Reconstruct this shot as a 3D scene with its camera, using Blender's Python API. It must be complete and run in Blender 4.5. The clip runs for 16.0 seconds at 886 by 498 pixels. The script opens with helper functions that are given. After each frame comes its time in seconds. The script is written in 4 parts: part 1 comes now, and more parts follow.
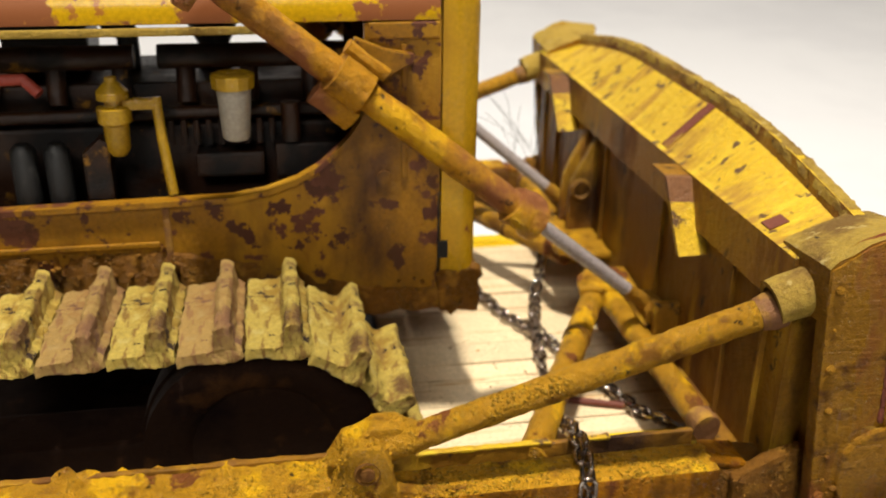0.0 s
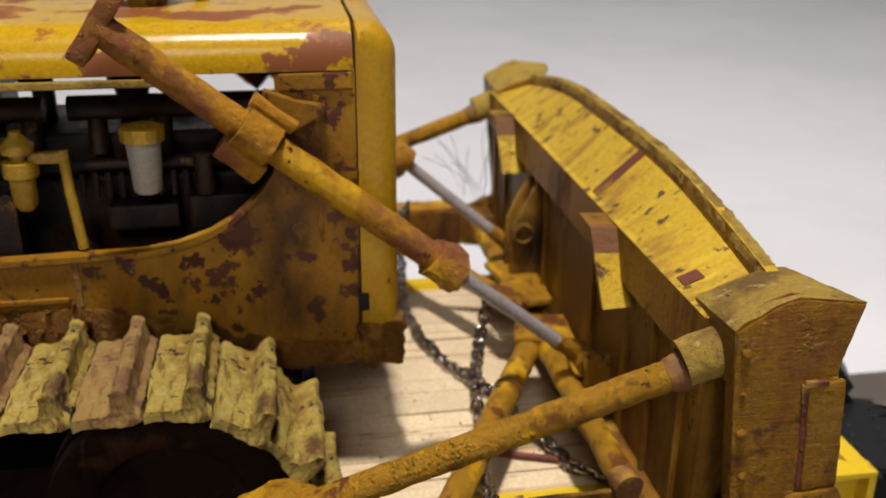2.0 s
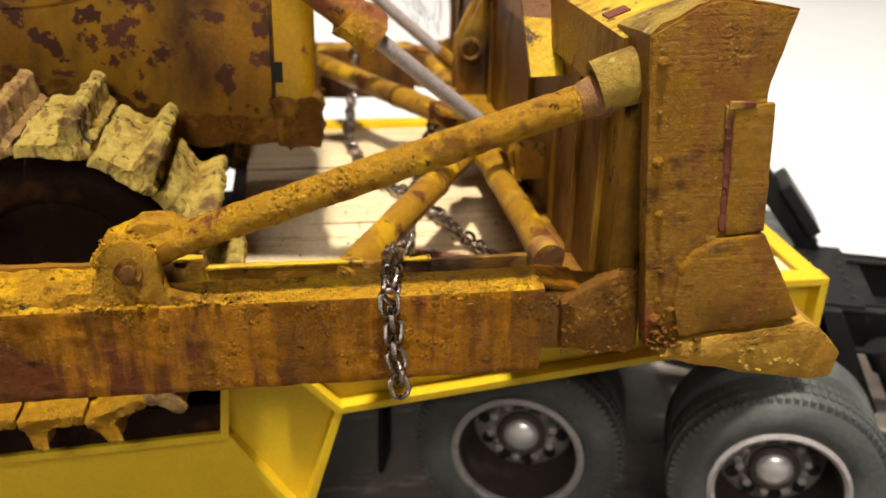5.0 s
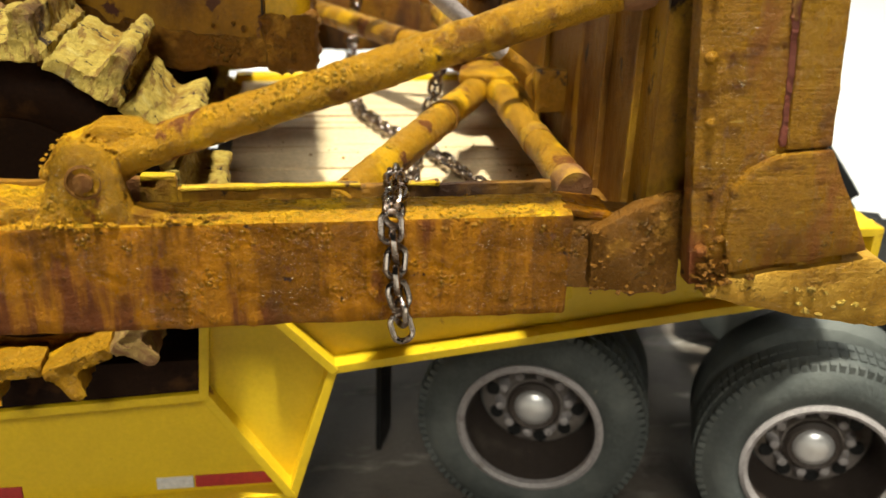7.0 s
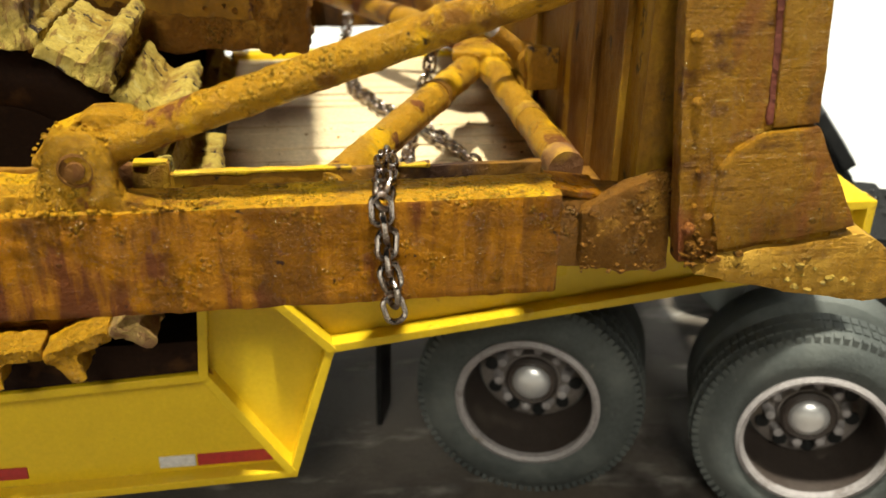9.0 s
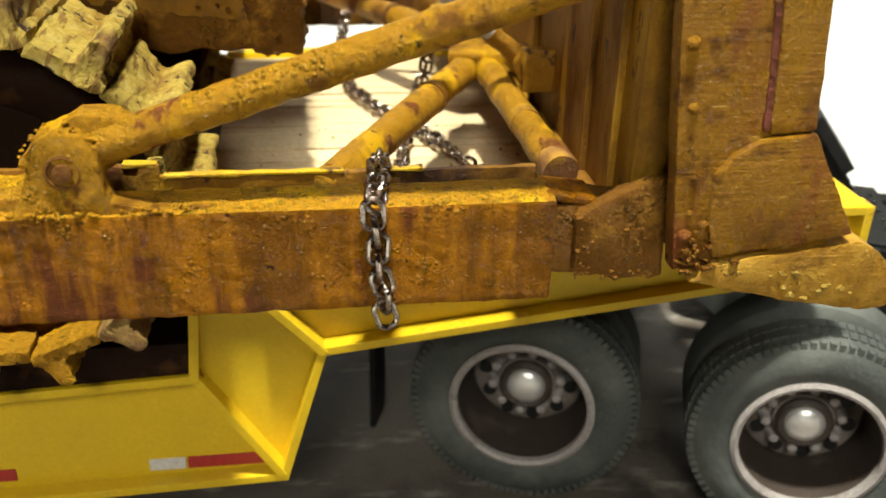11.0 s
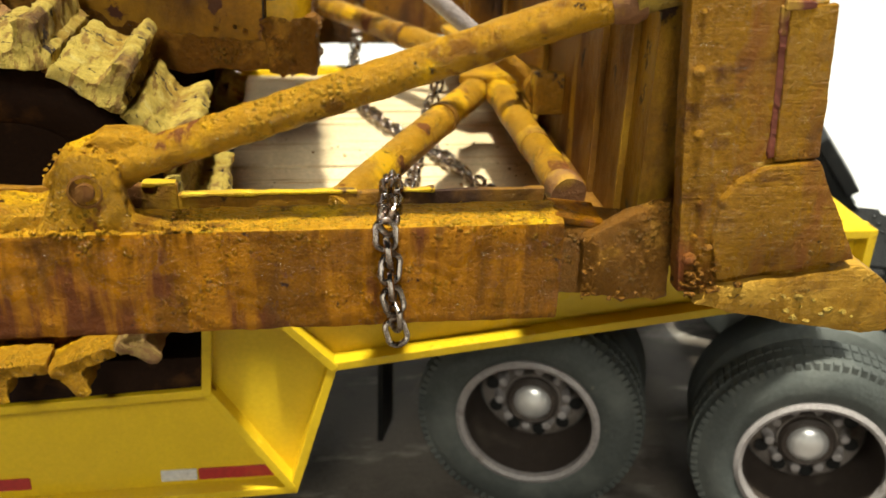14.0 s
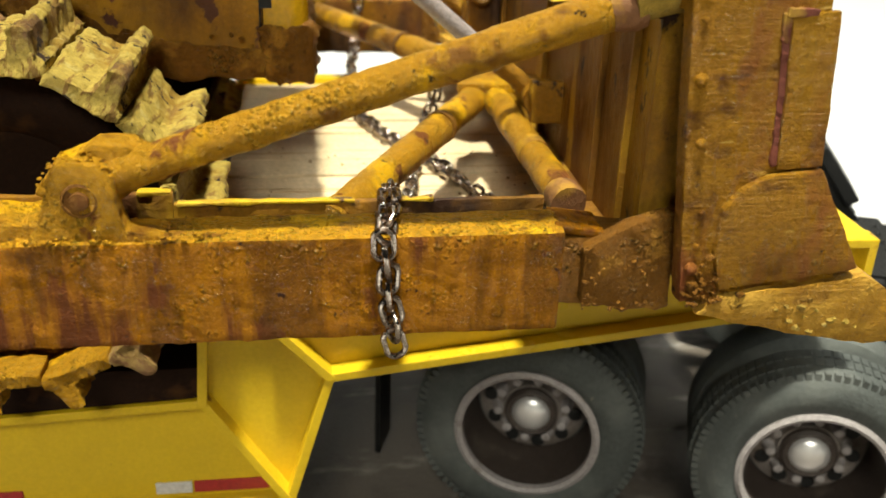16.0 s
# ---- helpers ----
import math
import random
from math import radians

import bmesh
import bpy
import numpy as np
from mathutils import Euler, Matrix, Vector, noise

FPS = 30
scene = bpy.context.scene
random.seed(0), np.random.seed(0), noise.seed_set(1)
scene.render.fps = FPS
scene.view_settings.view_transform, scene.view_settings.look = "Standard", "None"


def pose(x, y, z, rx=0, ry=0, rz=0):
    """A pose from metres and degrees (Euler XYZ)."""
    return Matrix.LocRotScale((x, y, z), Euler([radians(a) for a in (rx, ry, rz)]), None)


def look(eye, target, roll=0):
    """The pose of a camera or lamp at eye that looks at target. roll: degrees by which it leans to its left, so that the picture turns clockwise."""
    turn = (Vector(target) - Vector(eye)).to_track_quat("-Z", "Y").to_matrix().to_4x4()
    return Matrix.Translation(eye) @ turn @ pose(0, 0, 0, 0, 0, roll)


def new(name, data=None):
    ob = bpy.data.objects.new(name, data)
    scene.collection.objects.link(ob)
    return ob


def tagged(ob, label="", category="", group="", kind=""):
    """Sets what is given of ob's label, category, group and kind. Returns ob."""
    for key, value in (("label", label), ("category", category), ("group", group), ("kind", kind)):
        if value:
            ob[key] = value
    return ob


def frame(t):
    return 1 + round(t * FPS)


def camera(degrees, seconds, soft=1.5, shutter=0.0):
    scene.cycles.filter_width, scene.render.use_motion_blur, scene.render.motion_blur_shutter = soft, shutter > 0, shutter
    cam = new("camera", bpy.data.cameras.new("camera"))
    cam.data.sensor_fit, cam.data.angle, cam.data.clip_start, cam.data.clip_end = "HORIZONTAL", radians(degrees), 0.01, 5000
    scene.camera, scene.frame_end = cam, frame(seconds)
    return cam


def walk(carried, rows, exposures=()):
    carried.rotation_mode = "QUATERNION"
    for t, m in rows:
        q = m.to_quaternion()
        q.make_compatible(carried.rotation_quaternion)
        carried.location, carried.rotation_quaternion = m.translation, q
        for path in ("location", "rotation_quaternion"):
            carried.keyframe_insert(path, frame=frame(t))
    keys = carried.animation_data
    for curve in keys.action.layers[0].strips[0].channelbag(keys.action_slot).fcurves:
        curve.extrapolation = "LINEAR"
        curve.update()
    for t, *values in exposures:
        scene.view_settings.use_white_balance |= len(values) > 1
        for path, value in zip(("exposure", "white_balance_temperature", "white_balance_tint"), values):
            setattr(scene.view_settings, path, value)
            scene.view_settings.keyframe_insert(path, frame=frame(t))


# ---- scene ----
# A 1:25 model of a bulldozer on a lowboy trailer. Lengths below are in centimetres and are scaled to metres by CM.
CM = 0.01
TABLE = 7.6  # height of the push arm's reference line over the table, in cm
cam = camera(50.0, 16.0)
cam.data.dof.use_dof = True
cam.data.dof.focus_distance = 0.119
cam.data.dof.aperture_fstop = 38.0
PATH = [
    (0, (-6.363, -11.075, 9.909), (-4.444, -0.264, 5.067), 0.86),
    (0.5, (-5.342, -10.886, 10.427), (-3.476, 0.052, 5.859), 0.59),
    (1, (-5.211, -10.829, 10.779), (-3.216, 0.210, 6.518), 0.81),
    (1.5, (-4.994, -10.595, 10.576), (-3.020, 0.443, 6.301), 0.71),
    (2, (-4.802, -10.749, 10.224), (-2.908, 0.188, 5.665), 0.44),
    (2.5, (-4.641, -10.625, 10.176), (-2.746, 0.191, 5.338), 0.65),
    (3, (-4.247, -11.120, 9.850), (-2.461, -0.388, 4.787), 0.04),
    (3.5, (-3.864, -11.446, 8.935), (-2.115, -0.770, 3.741), 0.27),
    (4, (-3.564, -11.670, 8.209), (-1.822, -0.971, 3.060), 0.67),
    (6.5, (-3.186, -9.920, 5.281), (-1.381, 0.876, 0.363), 2.16),
    (7, (-3.173, -9.870, 5.138), (-1.391, 0.906, 0.168), 2.13),
    (7.5, (-3.175, -9.917, 5.128), (-1.375, 0.865, 0.175), 2.38),
    (8, (-3.154, -9.995, 5.227), (-1.426, 0.743, 0.156), 1.91),
    (8.5, (-3.061, -9.941, 5.288), (-1.341, 0.762, 0.142), 1.58),
    (9, (-3.014, -9.935, 5.297), (-1.315, 0.694, -0.006), 1.20),
    (11.5, (-2.836, -9.773, 5.331), (-1.143, 0.843, -0.002), 1.90),
    (12, (-2.724, -9.785, 5.295), (-1.068, 0.856, -0.000), 2.11),
    (12.5, (-2.802, -9.870, 5.307), (-1.157, 0.802, 0.073), 2.18),
    (13, (-2.893, -9.948, 5.430), (-1.306, 0.744, 0.218), 2.10),
    (13.5, (-2.987, -9.946, 5.490), (-1.321, 0.736, 0.281), 2.13),
    (14, (-2.999, -9.985, 5.527), (-1.360, 0.707, 0.331), 2.13),
    (14.5, (-2.991, -9.916, 5.427), (-1.245, 0.763, 0.239), 2.46),
    (15, (-2.943, -9.905, 5.402), (-1.210, 0.775, 0.212), 2.53),
    (15.5, (-2.962, -9.914, 5.422), (-1.246, 0.779, 0.253), 2.49),
    (16, (-3.003, -9.856, 5.472), (-1.321, 0.882, 0.384), 2.18),
]
EXPOSURES = [(0.0, 0.0, 6400, 12), (0.5, -0.15, 6100, 11), (1.2, -0.6, 5800, 11), (2.0, -0.55, 6000, 17), (3.0, -0.36, 6300, 17), (4.0, -0.15, 6500, 17), (6.5, 0.5, 6450, 5), (16.0, 0.5, 6450, 3)]
LIFT = Vector((0, 0, TABLE))
walk(cam, [(t, look((Vector(eye) + LIFT) * CM, (Vector(target) + LIFT) * CM, roll)) for t, eye, target, roll in PATH], EXPOSURES)

# ---- light: ceiling lamp over the table, added fill lamps, pale room round it ----
world = bpy.data.worlds.new("room_light")
scene.world = world
world.use_nodes = True
world.node_tree.nodes["Background"].inputs[0].default_value = (1.0, 0.93, 0.82, 1)
world.node_tree.nodes["Background"].inputs[1].default_value = 0.006


def area_lamp(name, eye, target, size, watts, colour):
    data = bpy.data.lights.new(name, "AREA")
    data.shape, data.size, data.energy, data.color = "DISK", size, watts, colour
    ob = new(name, data)
    ob.matrix_world = look(eye, target)
    return ob


area_lamp("ceiling_lamp", (-0.05, -0.145, 1.2), (-0.03, 0.06, 0.06), 0.08, 24.0, (1.0, 0.94, 0.81))
# Unseen soft fill, added behind the camera to light the upright faces.
area_lamp("front_fill_lamp", (-0.35, -1.5, 1.35), (-0.03, 0.0, 0.05), 0.5, 14.0, (1.0, 0.94, 0.82))
# Second unseen fill, added to brighten the cloth at the back.
area_lamp("far_fill_lamp", (0.25, 0.9, 1.6), (0.1, 0.5, 0.0), 0.4, 6.0, (1.0, 0.96, 0.9))


# ---- materials ----
def tree_of(name):
    m = bpy.data.materials.new(name)
    m.use_nodes = True
    nt = m.node_tree
    return m, nt, nt.nodes["Principled BSDF"]


def add(nt, kind, **values):
    n = nt.nodes.new(kind)
    for k, v in values.items():
        n.inputs[k].default_value = v
    return n


def times(nt):
    n = nt.nodes.new("ShaderNodeMath")
    n.operation = "MULTIPLY"
    return n


def noise_of(nt, coord, scale, detail=6.0, rough=0.6, stretch=None):
    n = add(nt, "ShaderNodeTexNoise", Scale=scale, Detail=detail, Roughness=rough)
    if stretch:
        mp = add(nt, "ShaderNodeMapping")
        mp.inputs["Scale"].default_value = stretch
        nt.links.new(coord, mp.inputs["Vector"])
        nt.links.new(mp.outputs[0], n.inputs["Vector"])
    else:
        nt.links.new(coord, n.inputs["Vector"])
    return n.outputs["Fac"]


def ramp(nt, fac, lo, hi):
    r = nt.nodes.new("ShaderNodeMapRange")
    r.inputs["From Min"].default_value, r.inputs["From Max"].default_value = lo, hi
    nt.links.new(fac, r.inputs["Value"])
    return r.outputs[0]


def mix(nt, fac, a, b):
    m = nt.nodes.new("ShaderNodeMix")
    m.data_type = "RGBA"
    for sock, v in ((m.inputs[0], fac), (m.inputs[6], a), (m.inputs[7], b)):
        if hasattr(v, "links"):
            nt.links.new(v, sock)
        else:
            sock.default_value = v if isinstance(v, float) else (*v, 1)
    return m.outputs[2]


def weathered(name, base, layers, rough=0.6, bump=0.25, bump_scale=900.0, spread=0.12, metal=0.0, vary=0.0, gloss=0.12, tint=None, spec=None, crust=None, scratch=None):
    """Paint with layers (colour, scale, from, to, stretch): each lies where its noise exceeds from."""
    m, nt, bsdf = tree_of(name)
    if not metal and base[0] > 1.4 * base[2]:  # a film of pale dust over paint and mud
        dust = lambda c: (c[0], c[1] * 0.99, c[2] + 0.002)
        base, layers = dust(base), [(dust(c), *rest) for c, *rest in layers]
    if crust:  # iron-stained mud runs towards orange
        warm = lambda c: (c[0] * 1.22, c[1] * 1.02, c[2] * 0.6)
        base, layers = warm(base), [(warm(c), *rest) for c, *rest in layers]
    coord = nt.nodes.new("ShaderNodeTexCoord").outputs["Object"]
    grain = noise_of(nt, coord, 1300.0, 8.0, 0.7)
    dark = tuple(c * (1 - 2.2 * spread) for c in base)
    light = tuple(min(1.0, c * (1 + 1.6 * spread)) for c in base)
    col = mix(nt, ramp(nt, grain, 0.3, 0.7), dark, light)
    rgh = None
    for n, (colour, scale, lo, hi, stretch) in enumerate(layers):
        at = nt.nodes.new("ShaderNodeVectorMath")
        at.operation = "ADD"
        at.inputs[1].default_value = (0.13 * (n + 1), 0.07 * n, 0.19 * n)
        nt.links.new(coord, at.inputs[0])
        f = ramp(nt, noise_of(nt, at.outputs[0], scale, 7.0, 0.62, stretch), lo, hi)
        col = mix(nt, f, col, colour)
        if n == 0:
            rgh = f
    if vary:
        info = nt.nodes.new("ShaderNodeObjectInfo")
        hsv = nt.nodes.new("ShaderNodeHueSaturation")
        nt.links.new(col, hsv.inputs["Color"])
        nt.links.new(ramp(nt, info.outputs["Random"], 0.0, 1.0), hsv.inputs["Value"])
        r = hsv.inputs["Value"].links[0].from_node
        r.inputs["To Min"].default_value, r.inputs["To Max"].default_value = 1 - vary, 1 + vary
        col = hsv.outputs[0]
        if tint:
            f = ramp(nt, info.outputs["Random"], 0.74, 0.78)
            f.node.inputs["To Max"].default_value = 0.62
            col = mix(nt, f, col, tint)
    if crust:  # sandy grains, in patches: (grain colour, threshold, height)
        sand, least, height = crust
        where = ramp(nt, noise_of(nt, coord, 85.0, 6.0, 0.7), least, least + 0.12)
        cell = nt.nodes.new("ShaderNodeTexVoronoi")
        cell.inputs["Scale"].default_value = 1500.0
        nt.links.new(coord, cell.inputs["Vector"])
        lump = ramp(nt, cell.outputs["Distance"], 0.62, 0.12)
        pick = ramp(nt, cell.outputs["Color"], 0.35, 0.6)
        both = times(nt)
        nt.links.new(lump, both.inputs[0])
        nt.links.new(pick, both.inputs[1])
        grains = times(nt)
        nt.links.new(both.outputs[0], grains.inputs[0])
        nt.links.new(where, grains.inputs[1])
        tinted = times(nt)
        nt.links.new(grains.outputs[0], tinted.inputs[0])
        tinted.inputs[1].default_value = 0.75
        col = mix(nt, tinted.outputs[0], col, sand)
    nt.links.new(col, bsdf.inputs["Base Color"])
    rr = ramp(nt, rgh if rgh is not None else grain, 0.0, 1.0)
    r = rr.node
    r.inputs["To Min"].default_value, r.inputs["To Max"].default_value = rough - gloss, min(1.0, rough + 0.2)
    nt.links.new(rr, bsdf.inputs["Roughness"])
    bsdf.inputs["Metallic"].default_value = metal
    bsdf.inputs["Specular IOR Level"].default_value = spec if spec is not None else (0.5 if rough < 0.47 else 0.34)
    b = add(nt, "ShaderNodeBump", Strength=bump, Distance=0.0015)
    nt.links.new(noise_of(nt, coord, bump_scale, 6.0, 0.65), b.inputs["Height"])
    fine = add(nt, "ShaderNodeBump", Strength=min(1.0, bump * 0.9), Distance=0.0004)
    nt.links.new(noise_of(nt, coord, 3200.0, 5.0, 0.7), fine.inputs["Height"])
    nt.links.new(b.outputs[0], fine.inputs["Normal"])
    last = fine
    if scratch:
        last = add(nt, "ShaderNodeBump", Strength=0.5, Distance=0.0010)
        nt.links.new(noise_of(nt, coord, 260.0, 4.0, 0.6, scratch), last.inputs["Height"])
        nt.links.new(fine.outputs[0], last.inputs["Normal"])
        fine = last
    if crust:
        last = add(nt, "ShaderNodeBump", Strength=0.9, Distance=3.5 * height)
        nt.links.new(grains.outputs[0], last.inputs["Height"])
        nt.links.new(fine.outputs[0], last.inputs["Normal"])
    nt.links.new(last.outputs[0], bsdf.inputs["Normal"])
    return m


RUST, DARK, MUD = (0.17, 0.052, 0.02), (0.035, 0.016, 0.006), (0.36, 0.21, 0.055)
M_GUARD = weathered("worn_yellow_paint", (0.44, 0.25, 0.006), [((0.33, 0.17, 0.008), 60, 0.5, 0.7, (1, 1, 0.5)), (RUST, 200, 0.66, 0.70, None)], rough=0.36, bump=0.06, spec=0.25)
M_RUSTED = weathered("dull_rust_brown", (0.17, 0.072, 0.022), [((0.34, 0.18, 0.02), 120, 0.54, 0.66, None), (DARK, 160, 0.62, 0.72, None)], rough=0.7, bump=0.4)
M_HOOD = weathered("chipped_yellow_paint", (0.46, 0.27, 0.002), [((0.20, 0.065, 0.016), 52, 0.515, 0.535, (1.0, 1.3, 1.3)), ((0.30, 0.12, 0.02), 190, 0.61, 0.63, None), (RUST, 260, 0.64, 0.67, None)], rough=0.32, bump=0.05, spec=0.22)
M_SIDE = weathered("stained_ochre_paint", (0.25, 0.115, 0.003), [((0.36, 0.182, 0.004), 55, 0.5, 0.66, (1.5, 1, 0.4)), ((0.105, 0.034, 0.014), 90, 0.555, 0.57, None), ((0.07, 0.022, 0.008), 200, 0.58, 0.605, None), ((0.06, 0.024, 0.005), 32, 0.52, 0.68, (1.3, 1, 0.6)), ((0.5, 0.33, 0.1), 900, 0.72, 0.76, None)], rough=0.5, spec=0.3)
M_ARM = weathered("muddy_ochre_paint", (0.21, 0.096, 0.003), [((0.14, 0.047, 0.013), 62, 0.53, 0.555, (1.2, 1, 0.8)), ((0.37, 0.172, 0.004), 120, 0.48, 0.60, (2.2, 1.5, 0.25)), ((0.125, 0.056, 0.007), 130, 0.53, 0.66, (1.8, 1.2, 0.45)), ((0.48, 0.33, 0.09), 800, 0.69, 0.73, None), (DARK, 420, 0.64, 0.69, None)], rough=0.42, bump=1.0, spec=0.16, gloss=0.16, crust=((0.42, 0.25, 0.02), 0.53, 0.0004))
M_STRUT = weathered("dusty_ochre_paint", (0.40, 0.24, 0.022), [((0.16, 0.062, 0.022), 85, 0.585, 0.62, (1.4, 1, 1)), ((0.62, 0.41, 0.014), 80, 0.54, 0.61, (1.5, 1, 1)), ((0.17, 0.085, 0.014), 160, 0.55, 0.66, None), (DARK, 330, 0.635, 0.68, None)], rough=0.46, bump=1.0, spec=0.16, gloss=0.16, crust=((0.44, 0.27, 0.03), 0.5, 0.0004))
M_CYL = weathered("mauve_stained_ochre_paint", (0.36, 0.20, 0.016), [((0.20, 0.085, 0.045), 38, 0.49, 0.58, (1.2, 1, 1)), ((0.52, 0.34, 0.014), 80, 0.56, 0.64, (1.5, 1, 1)), ((0.17, 0.085, 0.014), 160, 0.57, 0.66, None), (DARK, 330, 0.64, 0.69, None)], rough=0.46, bump=0.7, spec=0.2, gloss=0.14, crust=((0.44, 0.27, 0.03), 0.56, 0.0003))
# Grimy brown; also puts shade into the arm channel and blade-end recess.
M_BACK = weathered("grime_and_shade_brown", (0.24, 0.112, 0.006), [((0.12, 0.045, 0.008), 60, 0.48, 0.62, (1, 1.1, 0.4)), ((0.40, 0.225, 0.010), 70, 0.55, 0.66, (1, 1.4, 0.3)), (DARK, 34, 0.54, 0.66, (1, 1.0, 0.6)), (DARK, 240, 0.61, 0.67, None)], rough=0.5, bump=0.45, spec=0.2)
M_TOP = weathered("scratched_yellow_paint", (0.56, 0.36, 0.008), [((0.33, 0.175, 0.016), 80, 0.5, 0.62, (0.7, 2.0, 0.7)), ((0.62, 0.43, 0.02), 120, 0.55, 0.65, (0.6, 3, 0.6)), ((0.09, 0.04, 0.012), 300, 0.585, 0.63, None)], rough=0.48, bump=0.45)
M_END = weathered("rubbed_ochre_paint", (0.27, 0.152, 0.016), [((0.17, 0.048, 0.03), 46, 0.53, 0.64, (1.3, 1, 0.5)), ((0.29, 0.175, 0.02), 75, 0.52, 0.64, (1.0, 1, 0.6)), ((0.09, 0.04, 0.011), 110, 0.55, 0.65, (1, 1, 1.3)), ((0.46, 0.33, 0.09), 420, 0.64, 0.72, (0.5, 1, 2.2)), (DARK, 260, 0.66, 0.71, None)], rough=0.42, bump=1.0, bump_scale=600, spec=0.16, gloss=0.16, crust=((0.36, 0.23, 0.05), 0.56, 0.0004), scratch=(0.3, 1, 4))
M_TIP = weathered("pale_ochre_mud", (0.36, 0.22, 0.035), [((0.5, 0.34, 0.08), 130, 0.52, 0.64, (0.7, 1, 2)), ((0.13, 0.065, 0.012), 90, 0.54, 0.66, None), (DARK, 300, 0.64, 0.7, None)], rough=0.5, bump=1.0, bump_scale=600, spec=0.16, crust=((0.5, 0.36, 0.1), 0.56, 0.0005), scratch=(0.3, 1, 4))
M_CAP = weathered("pale_dusty_yellow", (0.42, 0.275, 0.035), [((0.19, 0.105, 0.02), 90, 0.48, 0.62, None), ((0.5, 0.37, 0.12), 400, 0.6, 0.68, None), (DARK, 330, 0.65, 0.7, None)], rough=0.85, bump=0.8)
M_MUD = weathered("brown_caked_mud", (0.165, 0.084, 0.016), [((0.36, 0.21, 0.045), 150, 0.55, 0.66, None), (DARK, 80, 0.56, 0.70, None), ((0.45, 0.33, 0.12), 700, 0.69, 0.73, None)], rough=0.5, bump=1.0, bump_scale=500, spec=0.16, crust=((0.36, 0.23, 0.05), 0.5, 0.0006))
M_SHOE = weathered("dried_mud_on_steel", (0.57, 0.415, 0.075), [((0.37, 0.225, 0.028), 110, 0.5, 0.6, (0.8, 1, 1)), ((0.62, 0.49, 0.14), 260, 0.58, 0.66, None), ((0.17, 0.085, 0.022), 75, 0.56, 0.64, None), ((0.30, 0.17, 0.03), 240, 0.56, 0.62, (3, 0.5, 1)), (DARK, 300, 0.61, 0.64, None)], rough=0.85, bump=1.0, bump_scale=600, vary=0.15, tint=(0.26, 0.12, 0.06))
M_CRUST = weathered("yellow_mud_crust_top_lit", (0.46, 0.275, 0.02), [((0.66, 0.46, 0.016), 130, 0.55, 0.64, None), ((0.17, 0.085, 0.014), 170, 0.54, 0.64, None), (DARK, 380, 0.63, 0.68, None)], rough=0.5, bump=1.0, bump_scale=700, spec=0.16, crust=((0.5, 0.33, 0.03), 0.42, 0.0006))
# Near-black brown; on the low deck it stands in for shade.
M_IDLER = weathered("dark_brown_steel", (0.018, 0.008, 0.002), [((0.006, 0.003, 0.001), 60, 0.5, 0.7, None), ((0.07, 0.03, 0.007), 90, 0.56, 0.7, None)], rough=0.8, spec=0.08)
M_ENGINE = weathered("oily_brown_engine_paint", (0.024, 0.009, 0.0015), [((0.005, 0.004, 0.002), 70, 0.47, 0.6, None), ((0.26, 0.125, 0.008), 130, 0.6, 0.68, None)], rough=0.45, spec=0.3)
M_BRIGHT = weathered("bright_yellow_fitting", (0.36, 0.215, 0.008), [((0.3, 0.15, 0.01), 140, 0.56, 0.66, None), (DARK, 130, 0.66, 0.72, None)], rough=0.35)
M_RED = weathered("dull_red_pipe", (0.30, 0.05, 0.03), [(DARK, 120, 0.58, 0.7, None)], rough=0.5)
M_WHITE = weathered("white_filter_plastic", (0.38, 0.35, 0.29), [((0.4, 0.3, 0.2), 80, 0.6, 0.75, None)], rough=0.45)
M_ROD = weathered("grey_plastic_rod", (0.30, 0.255, 0.24), [((0.25, 0.16, 0.1), 90, 0.6, 0.75, None)], rough=0.25)
M_TRAILER = weathered("trailer_yellow_paint", (0.66, 0.45, 0.014), [((0.56, 0.37, 0.012), 30, 0.48, 0.7, None), ((0.24, 0.11, 0.02), 110, 0.65, 0.70, None)], rough=0.27, bump=0.12, spread=0.04, spec=0.3)
M_BLACK = weathered("black_chassis_paint", (0.012, 0.012, 0.012), [((0.045, 0.043, 0.04), 160, 0.6, 0.75, None)], rough=0.5, spec=0.3)
M_RUBBER = weathered("dusty_black_rubber", (0.07, 0.077, 0.073), [((0.15, 0.158, 0.145), 60, 0.46, 0.72, None), ((0.2, 0.19, 0.15), 500, 0.68, 0.74, None)], rough=0.7, bump=0.3)
M_RIM = weathered("grey_steel_rim", (0.38, 0.345, 0.34), [((0.11, 0.085, 0.065), 120, 0.54, 0.7, None)], rough=0.5, metal=0.1)
M_HUB = weathered("grey_brown_hub_steel", (0.24, 0.205, 0.185), [((0.11, 0.085, 0.065), 120, 0.5, 0.68, None)], rough=0.45, spec=0.4)
M_RIMIN = weathered("dark_brown_rim_dish", (0.055, 0.042, 0.033), [((0.1, 0.08, 0.06), 140, 0.55, 0.7, None)], rough=0.55)
M_CHROME = weathered("chrome_hub", (0.94, 0.92, 0.91), [], rough=0.3, bump=0.0, metal=0.7, spread=0.02, gloss=0.05)
M_CHAIN = weathered("tarnished_steel_chain", (0.46, 0.40, 0.35), [((0.13, 0.08, 0.05), 450, 0.5, 0.64, None)], rough=0.27, metal=1.0, bump=0.1)
